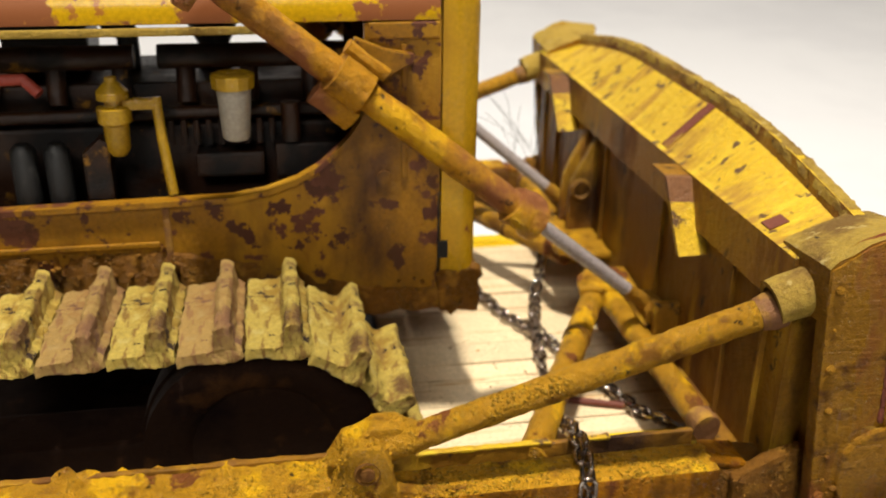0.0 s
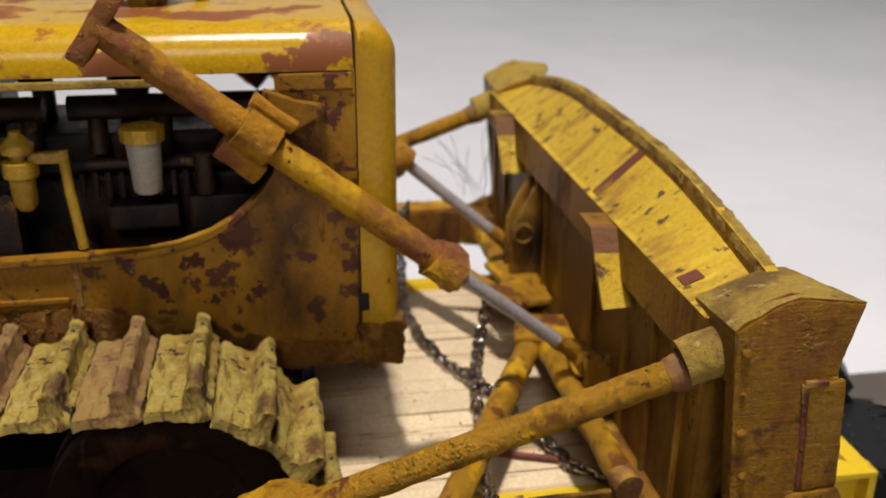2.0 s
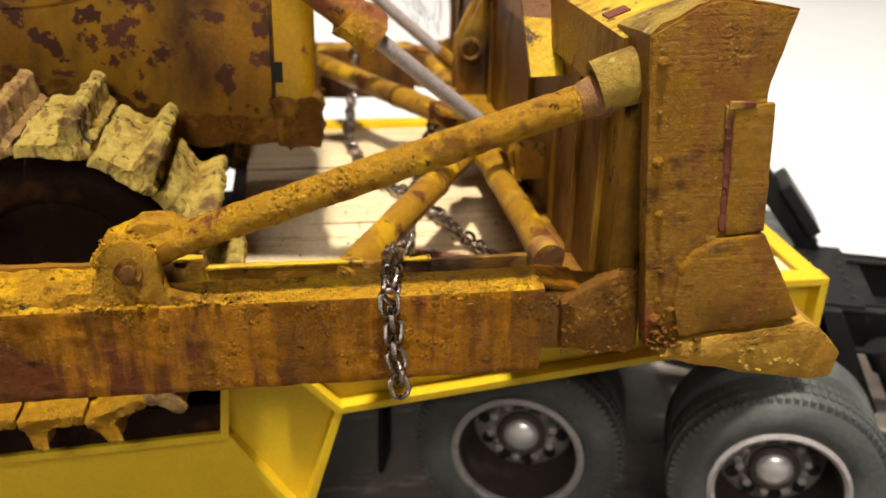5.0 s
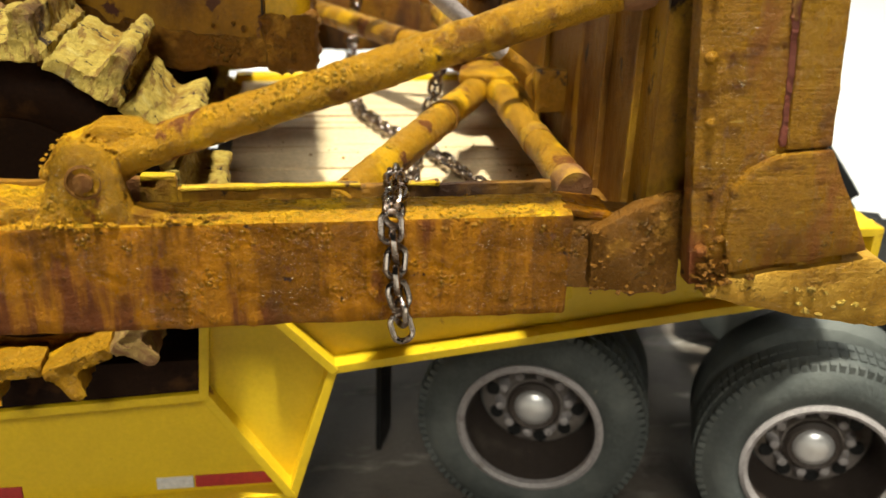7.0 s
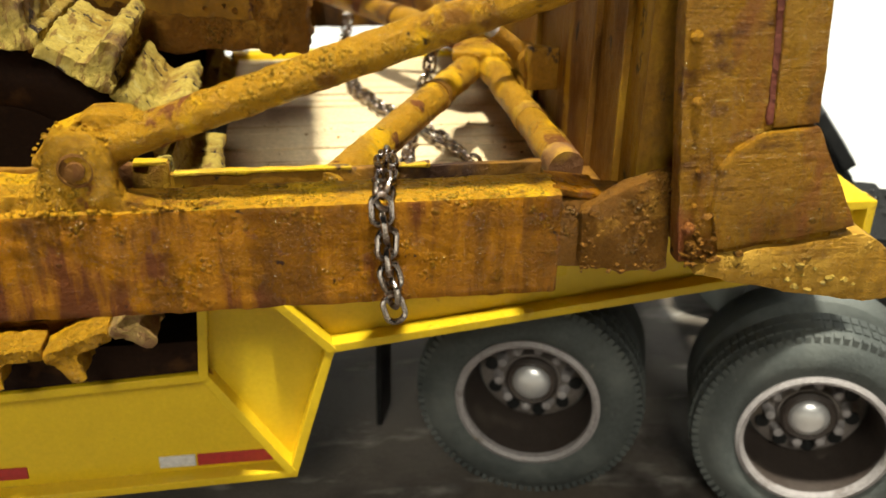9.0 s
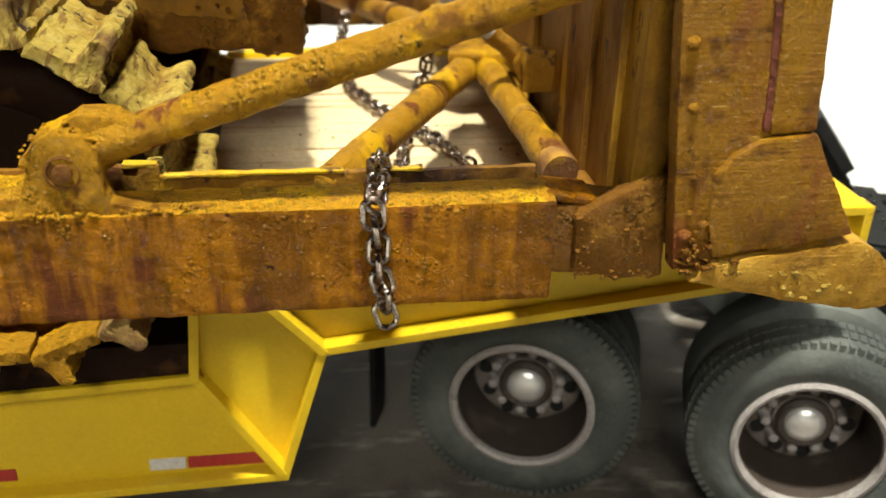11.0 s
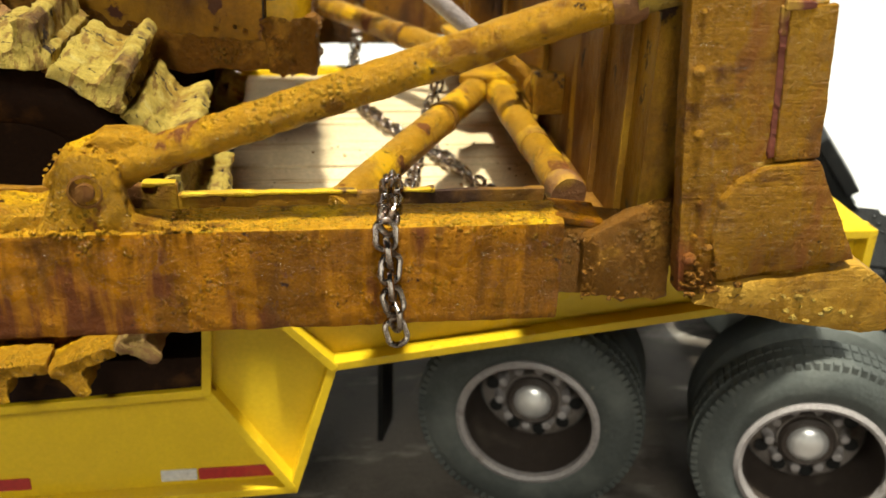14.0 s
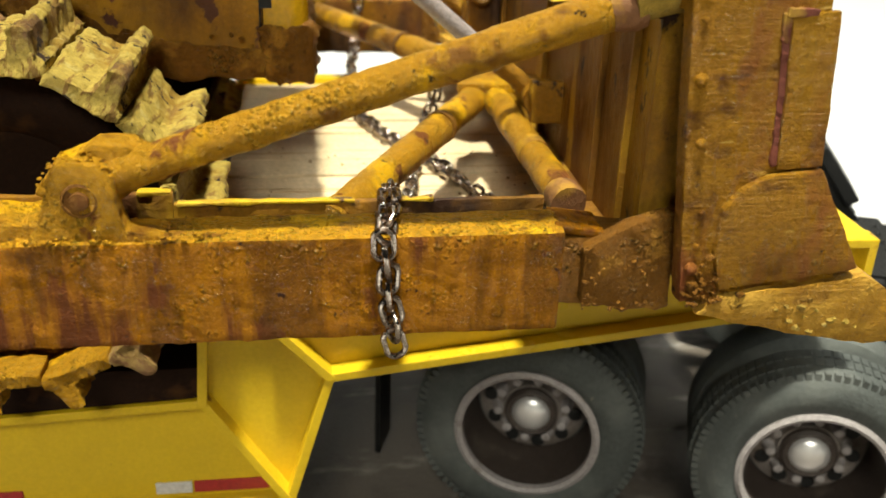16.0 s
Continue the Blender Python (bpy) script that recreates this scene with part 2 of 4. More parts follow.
M_WOOD = weathered("pale_bare_wood", (0.66, 0.52, 0.31), [((0.46, 0.30, 0.14), 60, 0.56, 0.66, (0.35, 7.0, 7.0)), ((0.17, 0.095, 0.04), 110, 0.66, 0.72, (0.6, 4.0, 4.0))], rough=0.75, bump=0.25, vary=0.1)
M_CLOTH = weathered("white_cloth", (0.72, 0.71, 0.71), [((0.67, 0.66, 0.665), 6, 0.45, 0.6, None)], rough=0.95, bump=0.1, spread=0.01)
M_GROUND = weathered("dark_base_board", (0.115, 0.095, 0.072), [((0.42, 0.39, 0.34), 55, 0.57, 0.68, (0.6, 2.0, 1)), ((0.045, 0.035, 0.027), 30, 0.5, 0.65, None)], rough=0.6, bump=0.3)
M_REFL_R = weathered("red_reflector", (0.36, 0.02, 0.02), [], rough=0.3, bump=0.0)
M_REFL_W = weathered("silver_reflector", (0.6, 0.58, 0.56), [], rough=0.3, bump=0.0)
M_REDPAINT = weathered("worn_red_primer", (0.135, 0.034, 0.016), [((0.3, 0.17, 0.02), 120, 0.55, 0.65, None)], rough=0.65)
M_HAIR = weathered("dark_plant_fibre", (0.05, 0.06, 0.04), [], rough=0.8, bump=0.0)


# ---- building helpers (centimetres) ----
def thing(name, at, label, category, group="", kind=""):
    ob = new(name)
    ob.empty_display_size = 0.01
    ob.location = Vector((at[0], at[1], at[2] + TABLE)) * CM
    return tagged(ob, label, category, group, kind)


def settle(ob, parent):
    ob.parent = parent
    base = Vector(parent.location) if parent.parent is None else Vector((0, 0, 0))
    ob.matrix_parent_inverse = Matrix.Translation(-base)


def finish(bm, smooth):
    for v in bm.verts:
        v.co = (v.co + Vector((0, 0, TABLE))) * CM
    bmesh.ops.recalc_face_normals(bm, faces=bm.faces)
    for f in bm.faces:
        f.smooth = smooth


def part(name, bm, material, parent, label="", smooth=False):
    finish(bm, smooth)
    me = bpy.data.meshes.new(name)
    bm.to_mesh(me)
    bm.free()
    me.materials.append(material)
    if smooth:
        me.set_sharp_from_angle(angle=radians(40))
    ob = new(name, me)
    if parent:
        settle(ob, parent)
    if label:
        ob["label"] = label
    return ob


def B():
    return bmesh.new()


def bevelled(bm, geom_edges, r, seg=2):
    if r > 0:
        bmesh.ops.bevel(bm, geom=geom_edges, offset=r, segments=seg, affect="EDGES", profile=0.6, clamp_overlap=True)


def box(bm, x0, x1, y0, y1, z0, z1, r=0.03, seg=2):
    m = Matrix.Translation(((x0 + x1) / 2, (y0 + y1) / 2, (z0 + z1) / 2)) @ Matrix.Diagonal((x1 - x0, y1 - y0, z1 - z0, 1))
    vs = bmesh.ops.create_cube(bm, size=1.0, matrix=m)["verts"]
    bevelled(bm, list({e for v in vs for e in v.link_edges}), r, seg)
    return bm


def prism(bm, pts, y0, y1, r=0.03, axis="y", seg=2):
    """A polygon in (x, z), pushed along y; or in (x, y), pushed along z."""
    put = (lambda p, d: (p[0], d, p[1])) if axis == "y" else ((lambda p, d: (p[0], p[1], d)) if axis == "z" else (lambda p, d: (d, p[0], p[1])))
    a = [bm.verts.new(put(p, y0)) for p in pts]
    b = [bm.verts.new(put(p, y1)) for p in pts]
    fs = [bm.faces.new(a), bm.faces.new(b[::-1])]
    for i in range(len(pts)):
        j = (i + 1) % len(pts)
        fs.append(bm.faces.new((a[i], b[i], b[j], a[j])))
    bmesh.ops.recalc_face_normals(bm, faces=fs)
    bevelled(bm, list({e for f in fs for e in f.edges}), r, seg)
    return bm


def tube(bm, p0, p1, r0, r1=None, seg=20, rings=1, caps=True):
    p0, p1, r1 = Vector(p0), Vector(p1), r0 if r1 is None else r1
    d = (p1 - p0).normalized()
    a = d.orthogonal().normalized()
    b = d.cross(a)
    stations = [i / rings for i in range(rings + 1)]
    loops = []
    for f in stations:
        c, rad = p0.lerp(p1, f), r0 + (r1 - r0) * f
        loops.append([bm.verts.new(c + rad * (math.cos(2 * math.pi * i / seg) * a + math.sin(2 * math.pi * i / seg) * b)) for i in range(seg)])
    for u, v in zip(loops, loops[1:]):
        for i in range(seg):
            bm.faces.new((u[i], u[(i + 1) % seg], v[(i + 1) % seg], v[i]))
    if caps:
        bm.faces.new(loops[0][::-1])
        bm.faces.new(loops[-1])
    return bm


def lathe(bm, at, axis, profile, seg=36, ring=False):
    """profile: (distance along the axis, radius) from one end to the other; ring: closed on itself, open in the middle."""
    at, d = Vector(at), Vector(axis).normalized()
    a = d.orthogonal().normalized()
    b = d.cross(a)
    loops = [[bm.verts.new(at + d * h + max(r, 0.001) * (math.cos(2 * math.pi * i / seg) * a + math.sin(2 * math.pi * i / seg) * b)) for i in range(seg)] for h, r in profile]
    for u, v in zip(loops, loops[1:] + loops[:1] if ring else loops[1:]):
        for i in range(seg):
            bm.faces.new((u[i], u[(i + 1) % seg], v[(i + 1) % seg], v[i]))
    if not ring:
        bm.faces.new(loops[0][::-1])
        bm.faces.new(loops[-1])
    return bm


def bent(bm, pts, r, seg=12):
    pts = [Vector(p) for p in pts]
    for p, q in zip(pts, pts[1:]):
        tube(bm, p, q, r, seg=seg)
    for p in pts[1:-1]:
        bmesh.ops.create_icosphere(bm, subdivisions=2, radius=r * 1.02, matrix=Matrix.Translation(p))
    return bm


def cut_up(bm, step):
    """Splits long edges until none is much longer than step."""
    for _ in range(7):
        long = [e for e in bm.edges if e.calc_length() > step * 1.6]
        if not long or len(bm.edges) > 90000:
            break
        bmesh.ops.subdivide_edges(bm, edges=long, cuts=1, use_grid_fill=True)
    bmesh.ops.triangulate(bm, faces=[f for f in bm.faces if len(f.verts) > 4])
    return bm


def lumpy(bm, step, amp, scale, crumbs=0.0):
    """Uneven, mud-caked faces: fine cuts, pushed in and out by noise."""
    cut_up(bm, step)
    bm.normal_update()
    for v in bm.verts:
        p = v.co * scale
        n = noise.fractal(p, 0.9, 2.1, 3)
        if crumbs:
            n += crumbs * max(0.0, noise.noise(p * 3.3) - 0.25) * 3
        v.co += v.normal * amp * n
    return bm


def crumbs(rng, n, where, size, squash=0.7):
    """Clods of mud: small uneven balls at places given by where(rng)."""
    bm = B()
    for _ in range(n):
        p, s = where(rng), size * rng.uniform(0.4, 1.2)
        new_v = bmesh.ops.create_icosphere(bm, subdivisions=1, radius=s, matrix=Matrix.Translation(p))["verts"]
        for v in new_v:
            v.co += Vector((rng.uniform(-1, 1), rng.uniform(-1, 1), rng.uniform(-1, 1))) * s * 0.28
            v.co.z = p[2] + (v.co.z - p[2]) * squash
    return bm


MID = 7.6  # the bulldozer's middle plane


def mirrored(p):
    return (p[0], 2 * MID - p[1], p[2])


# ---- table and backdrop ----
def ground_board():
    bm = B()
    # Runs on unseen towards -y, added to cut light bounced onto near faces.
    box(bm, -70, 60, -16.0, 17.5, -TABLE - 1.2, -TABLE, 0.0)
    ob = part("ground", bm, M_GROUND, None)
    return tagged(ob, "dark brown base board under the model", "ground", kind="structure")


def cloth():
    bm = B()
    rows = []
    # The unseen stretch before y -16 is added to bounce light up.
    prof = [(-120, -TABLE - 0.1), (-60, -TABLE - 0.1), (-16.4, -TABLE - 0.1), (-15.6, -TABLE - 0.3), (17.2, -TABLE - 0.3), (18.0, -TABLE + 0.05), (30, -TABLE + 0.05), (60, -TABLE + 0.4), (110, -TABLE + 2)]
    prof += [(110 + 60 * math.sin(a), -TABLE + 2 + 60 * (1 - math.cos(a))) for a in [radians(d) for d in range(10, 91, 10)]]
    prof += [(170, 90), (170, 140)]
    for y, z in prof:
        rows.append([])
        for i in range(61):
            x = -150 + 300 * i / 60
            w = noise.fractal(Vector((x * 0.02, y * 0.02, z * 0.02)), 1.0, 2.0, 2) * min(1.2, 0.02 * max(0, y - 20))
            rows[-1].append(bm.verts.new((x, y, z + max(-0.2, w) if y < 150 else z)))
    for a, b in zip(rows, rows[1:]):
        for i in range(60):
            bm.faces.new((a[i], a[i + 1], b[i + 1], b[i]))
    ob = part("backdrop", bm, M_CLOTH, None, smooth=True)
    return tagged(ob, "white cloth spread over the table and rising at the back", "backdrop", kind="structure")


ground_board()
cloth()


# ---- bulldozer ----
dozer = thing("bulldozer", (-7, MID, -2.52), "weathered yellow model bulldozer caked with mud, on the trailer", "bulldozer")


def hood():
    bm = B()
    y0, y1, zt, r = 4.9, 2 * MID - 4.9, 7.74, 0.68
    sec = [(y0, 6.99), (y0, zt - r)]
    sec += [(y0 + r * (1 - math.cos(a)), zt - r + r * math.sin(a)) for a in [radians(d) for d in range(15, 91, 15)]]
    sec += [(2 * MID - y, z) for y, z in sec[::-1]]
    inner = [(y + (0.12 if y < MID else -0.12), z - (0.0 if z < 7.0 else 0.1)) for y, z in sec]
    xs = [-14 + i * 0.5 for i in range(21)] + [-3.62]
    o = [[bm.verts.new((x, y, z)) for y, z in sec] for x in xs]
    n = [[bm.verts.new((x, y, z)) for y, z in inner] for x in xs]
    for a, b in zip(o, o[1:]):
        for i in range(len(sec) - 1):
            bm.faces.new((a[i], a[i + 1], b[i + 1], b[i]))
    for a, b in zip(n, n[1:]):
        for i in range(len(sec) - 1):
            bm.faces.new((b[i], b[i + 1], a[i + 1], a[i]))
    for k in (0, -1):
        for i in range(len(sec) - 1):
            bm.faces.new((o[k][i], o[k][i + 1], n[k][i + 1], n[k][i]))
    for a, b, c, d in zip(o, o[1:], n, n[1:]):
        bm.faces.new((a[0], b[0], d[0], c[0]))
        bm.faces.new((a[-1], b[-1], d[-1], c[-1]))
    return part("hood", bm, M_HOOD, dozer, "yellow hood with large rust-brown worn patches", smooth=True)


def radiator_guard():
    y0, y1 = 4.86, 2 * MID - 4.86
    bm = B()
    r = 0.6
    pts = [(-3.58, 1.75), (-2.9, 1.72), (-2.88, 7.18)] + [(-2.88 - r + r * math.cos(a), 7.18 + r * math.sin(a)) for a in [radians(d) for d in range(15, 91, 15)]] + [(-3.58, 7.79)]
    prism(bm, pts, y0, y1, 0.0)
    bmesh.ops.bevel(bm, geom=[e for e in bm.edges if abs(e.verts[0].co.y - e.verts[1].co.y) < 1e-4 and max(v.co.z for v in e.verts) > 7.0 and min(v.co.x for v in e.verts) > -3.57], offset=0.34, segments=4, affect="EDGES", profile=0.5)
    ob = part("radiator_guard", bm, M_GUARD, dozer, "plain yellow rounded radiator guard", smooth=True)
    bm = B()
    box(bm, -3.6, -2.84, y0 - 0.03, y1 + 0.03, 1.42, 2.35, 0.08)
    lumpy(bm, 0.09, 0.09, 2.6, 0.9)
    part("mud_cake", bm, M_MUD, ob, "brown mud caked on the lower edge", smooth=True)
    return ob


def side_panel(flip):
    """The engine's side plate with its sweeping cut-out, and what is fixed to it."""
    f = (lambda y: 2 * MID - y) if flip else (lambda y: y)
    sweep = [(-4.05, 6.98), (-4.92, 6.94), (-4.92, 5.55), (-5.02, 5.28), (-5.2, 5.02), (-5.45, 4.76), (-5.75, 4.5), (-6.15, 4.27), (-6.7, 4.08), (-7.3, 3.98), (-14, 3.86)]
    pts = [(-3.6, 6.98)] + sweep + [(-14, 2.5), (-9, 2.45), (-6.4, 2.3), (-4.6, 1.7), (-3.6, 1.6)]
    bm = B()
    prism(bm, pts, f(4.92), f(5.12), 0.0)
    ob = part("side_panel", bm, M_SIDE, dozer, "ochre side plate speckled with dark rust chips")
    bm = B()
    path = sweep[2:]
    for (xa, za), (xb, zb) in zip(path, path[1:]):
        prism(bm, [(xa, za), (xb, zb), (xb, zb - 0.1), (xa, za - 0.1)], f(4.84), f(4.93), 0.0)
    part("rim_flange", bm, M_SIDE, ob)
    bm = B()
    box(bm, -4.85, -3.64, min(f(4.86), f(4.93)), max(f(4.86), f(4.93)), 6.68, 6.96, 0.03)
    box(bm, -4.3, -4.2, min(f(4.87), f(4.93)), max(f(4.87), f(4.93)), 4.2, 6.6, 0.02)
    part("panel_fold", bm, M_SIDE, ob)
    bm = B()
    tube(bm, (-4.62, f(4.87), 4.22), (-4.62, f(4.94), 4.22), 0.13, seg=18)
    part("round_boss", bm, M_SIDE, ob)
    if not flip:
        bm = B()
        prism(bm, [(-3.62, 2.6), (-3.45, 2.6), (-3.45, 2.95), (-3.62, 2.95), (-3.62, 3.9), (-3.645, 3.9), (-3.645, 2.3), (-3.62, 2.3)], 4.845, 4.88, 0.0)
        part("panel_gap", bm, M_BLACK, ob, "dark open joint beside the radiator guard")
        bm = B()
        box(bm, -8.5, -8.38, 4.88, 4.95, 2.6, 3.95, 0.02)
        part("seam_strip", bm, M_RUSTED, ob, "worn red-brown seam")
        bm = B()
        box(bm, -14, -8.6, 4.86, 4.95, 3.1, 3.2, 0.02)
        part("lower_ledge", bm, M_SIDE, ob)
    bm = B()
    prism(bm, [(-14, 3.05), (-8.5, 3.0), (-6.6, 2.55), (-4.6, 2.0), (-3.55, 1.95), (-3.55, 1.5), (-4.8, 1.5), (-6.6, 1.6), (-14, 1.8)], f(4.9), f(5.3), 0.04)
    lumpy(bm, 0.1, 0.07, 2.3, 0.8)
    part("mud_cake", bm, M_MUD, ob, "brown mud caked along the lower edge", smooth=True)
    return ob


def side_clods():
    rng = random.Random(17)
    bm = crumbs(rng, 70, lambda r: (r.uniform(-12, -8.2), 4.94 - abs(r.gauss(0, 0.05)), 2.5 + 0.6 * r.random() ** 1.6), 0.06, 0.8)
    tagged(part("caked_mud", bm, M_MUD, dozer, "brown mud clods below the side plate", smooth=True), kind="stuff")
    bm = crumbs(rng, 16, lambda r: (r.uniform(-4.6, -2.95), 4.88, r.uniform(1.55, 2.2)), 0.04, 0.8)
    tagged(part("caked_mud", bm, M_MUD, dozer, "brown mud clods on the lower edge", smooth=True), kind="stuff")


side_clods()
hood()
radiator_guard()
side_panel(False)
side_panel(True)


def exhaust():
    bm = B()
    lathe(bm, (-7.11, MID, 7.6), (0, 0, 1), [(0, 0.38), (0.14, 0.38), (0.16, 0.35), (0.72, 0.35), (0.75, 0.58), (0.82, 0.61), (0.88, 0.56), (0.98, 0.44), (1.6, 0.42), (2.6, 0.4), (2.62, 0.33)], 28)
    ob = part("exhaust_pipe", bm, M_SIDE, dozer, "brown stubby exhaust pipe with a yellow rim", smooth=True)
    bm = B()
    tube(bm, (-6.8, MID + 0.2, 8.5), (-6.1, MID + 0.3, 7.7), 0.1, seg=12)
    part("stay", bm, M_BRIGHT, ob)
    return ob


exhaust()


def engine():
    bm = B()
    box(bm, -13, -4.8, 6.0, 9.2, 2.6, 5.0, 0.08)
    box(bm, -13, -4.9, 6.3, 8.7, 5.0, 5.7, 0.08)
    block = part("engine_block", bm, M_ENGINE, dozer, "dark oily engine behind the open side")
    for xa, xb in ((-12.8, -8.85), (-8.45, -4.85)):
        bm = B()
        tube(bm, (xa, 6.2, 6.19), (xb, 6.2, 6.19), 0.22, seg=18)
        part("manifold_pipe", bm, M_ENGINE, block, smooth=True)
    for i in range(7):
        bm = B()
        x = -12.4 + i * 1.1
        tube(bm, (x, 6.25, 6.1), (x, 6.05, 5.4), 0.17, seg=12)
        part("manifold_port", bm, M_ENGINE, block, smooth=True)
    for xa, xb in ((-13.2, -12.1), (-11.25, -9.75)):
        bm = B()
        box(bm, xa, xb, 7.0, 8.3, 5.68, 6.95, 0.1)
        part("rocker_cover", bm, M_BLACK, block, "black rocker cover")
    bm = B()
    bent(bm, [(-9.6, 7.4, 6.9), (-9.35, 7.4, 6.55), (-9.1, 7.4, 6.4), (-9.1, 7.4, 5.6)], 0.2, 14)
    part("breather_pipe", bm, M_BLACK, block, smooth=True)
    bm = B()
    lathe(bm, (-7.55, 7.5, 5.68), (0, 0, 1), [(0, 0.3), (0.5, 0.3), (0.7, 0.42), (1.25, 0.55)], 20)
    part("intake_pipe", bm, M_BLACK, block, smooth=True)
    bm = B()
    box(bm, -6.5, -5.2, 5.45, 6.1, 4.1, 4.75, 0.06)
    box(bm, -7.9, -6.7, 5.5, 6.1, 4.15, 4.6, 0.06)
    part("side_cover", bm, M_ENGINE, block)
    for i in range(9):
        bm = B()
        tube(bm, (-8.3 + i * 0.22, 5.75, 4.7), (-8.3 + i * 0.22, 5.75, 5.15), 0.055, seg=8)
        part("injector", bm, M_ENGINE, block)
    bm = B()
    tube(bm, (-13, 5.95, 5.2), (-4.9, 5.95, 5.25), 0.12, seg=10)
    part("fuel_rail", bm, M_ENGINE, block, smooth=True)
    # white bowl filter with a yellow cap
    bm = B()
    lathe(bm, (-7.15, 5.35, 4.9), (0, 0, 1), [(0, 0.2), (0.05, 0.24), (0.95, 0.3)], 24)
    f = part("filter_bowl", bm, M_WHITE, dozer, "translucent white filter bowl", smooth=True)
    bm = B()
    lathe(bm, (-7.15, 5.35, 5.82), (0, 0, 1), [(0, 0.37), (0.22, 0.38), (0.25, 0.3)], 12)
    part("cap", bm, M_BRIGHT, f, "bright yellow cap")
    # yellow fuel pump with a knob
    bm = B()
    lathe(bm, (-9.15, 5.3, 4.7), (0, 0, 1), [(0, 0.12), (0.1, 0.2), (0.55, 0.22), (0.6, 0.29), (0.85, 0.29), (0.88, 0.15), (0.98, 0.15), (1.0, 0.27), (1.12, 0.27), (1.3, 0.1), (1.36, 0.1)], 16)
    box(bm, -9.0, -8.45, 5.2, 5.4, 5.5, 5.68, 0.03)
    part("fuel_pump", bm, M_BRIGHT, dozer, "yellow priming pump with a knob", smooth=True)
    bm = B()
    bent(bm, [(-8.45, 5.3, 5.7), (-8.4, 5.2, 5.0), (-8.3, 5.15, 4.0)], 0.09)
    part("yellow_pipe", bm, M_BRIGHT, dozer, smooth=True)
    for x in (-10.75, -10.2):
        bm = B()
        lathe(bm, (x, 5.4, 3.9), (0, 0, 1), [(0, 0.22), (0.9, 0.22), (1.02, 0.12)], 18)
        part("oil_filter", bm, M_BLACK, dozer, "dark canister with a shiny top", smooth=True)
    bm = B()
    prism(bm, [(-9.75, 3.9), (-9.3, 3.9), (-9.3, 4.95), (-9.45, 5.02), (-9.75, 4.75)], 5.2, 5.6, 0.04)
    part("gear_case", bm, M_ENGINE, dozer)
    bm = B()
    bent(bm, [(-13, 5.6, 5.95), (-10.6, 5.6, 5.98), (-10.35, 5.5, 5.75)], 0.1)
    part("red_pipe", bm, M_RED, dozer, "dull red pipe end", smooth=True)
    bm = B()
    tube(bm, (-6.2, 5.5, 4.8), (-6.2, 5.5, 5.5), 0.17, seg=14)
    part("drain_bottle", bm, M_ENGINE, dozer, smooth=True)
    for x in (-6.9, -8.9, -11):
        bm = B()
        box(bm, x - 0.2, x + 0.2, 5.1, 9.9, 3.0, 3.6, 0.05)
        part("cross_beam", bm, M_ENGINE, dozer)
    bm = B()
    box(bm, -4.2, -3.7, 5.2, 10.0, 2.2, 7.0, 0.05)
    part("radiator_core", bm, M_BLACK, dozer)
    bm = B()
    box(bm, -14, -3.7, 5.2, 9.9, 1.75, 2.4, 0.05)
    part("belly_plate", bm, M_MUD, dozer)
    bm = B()
    box(bm, -14, -6.5, 4.85, 4.97, 6.8, 6.93, 0.03)
    part("hood_rail", bm, M_CAP, dozer, "dusty cream rail under the hood")


engine()


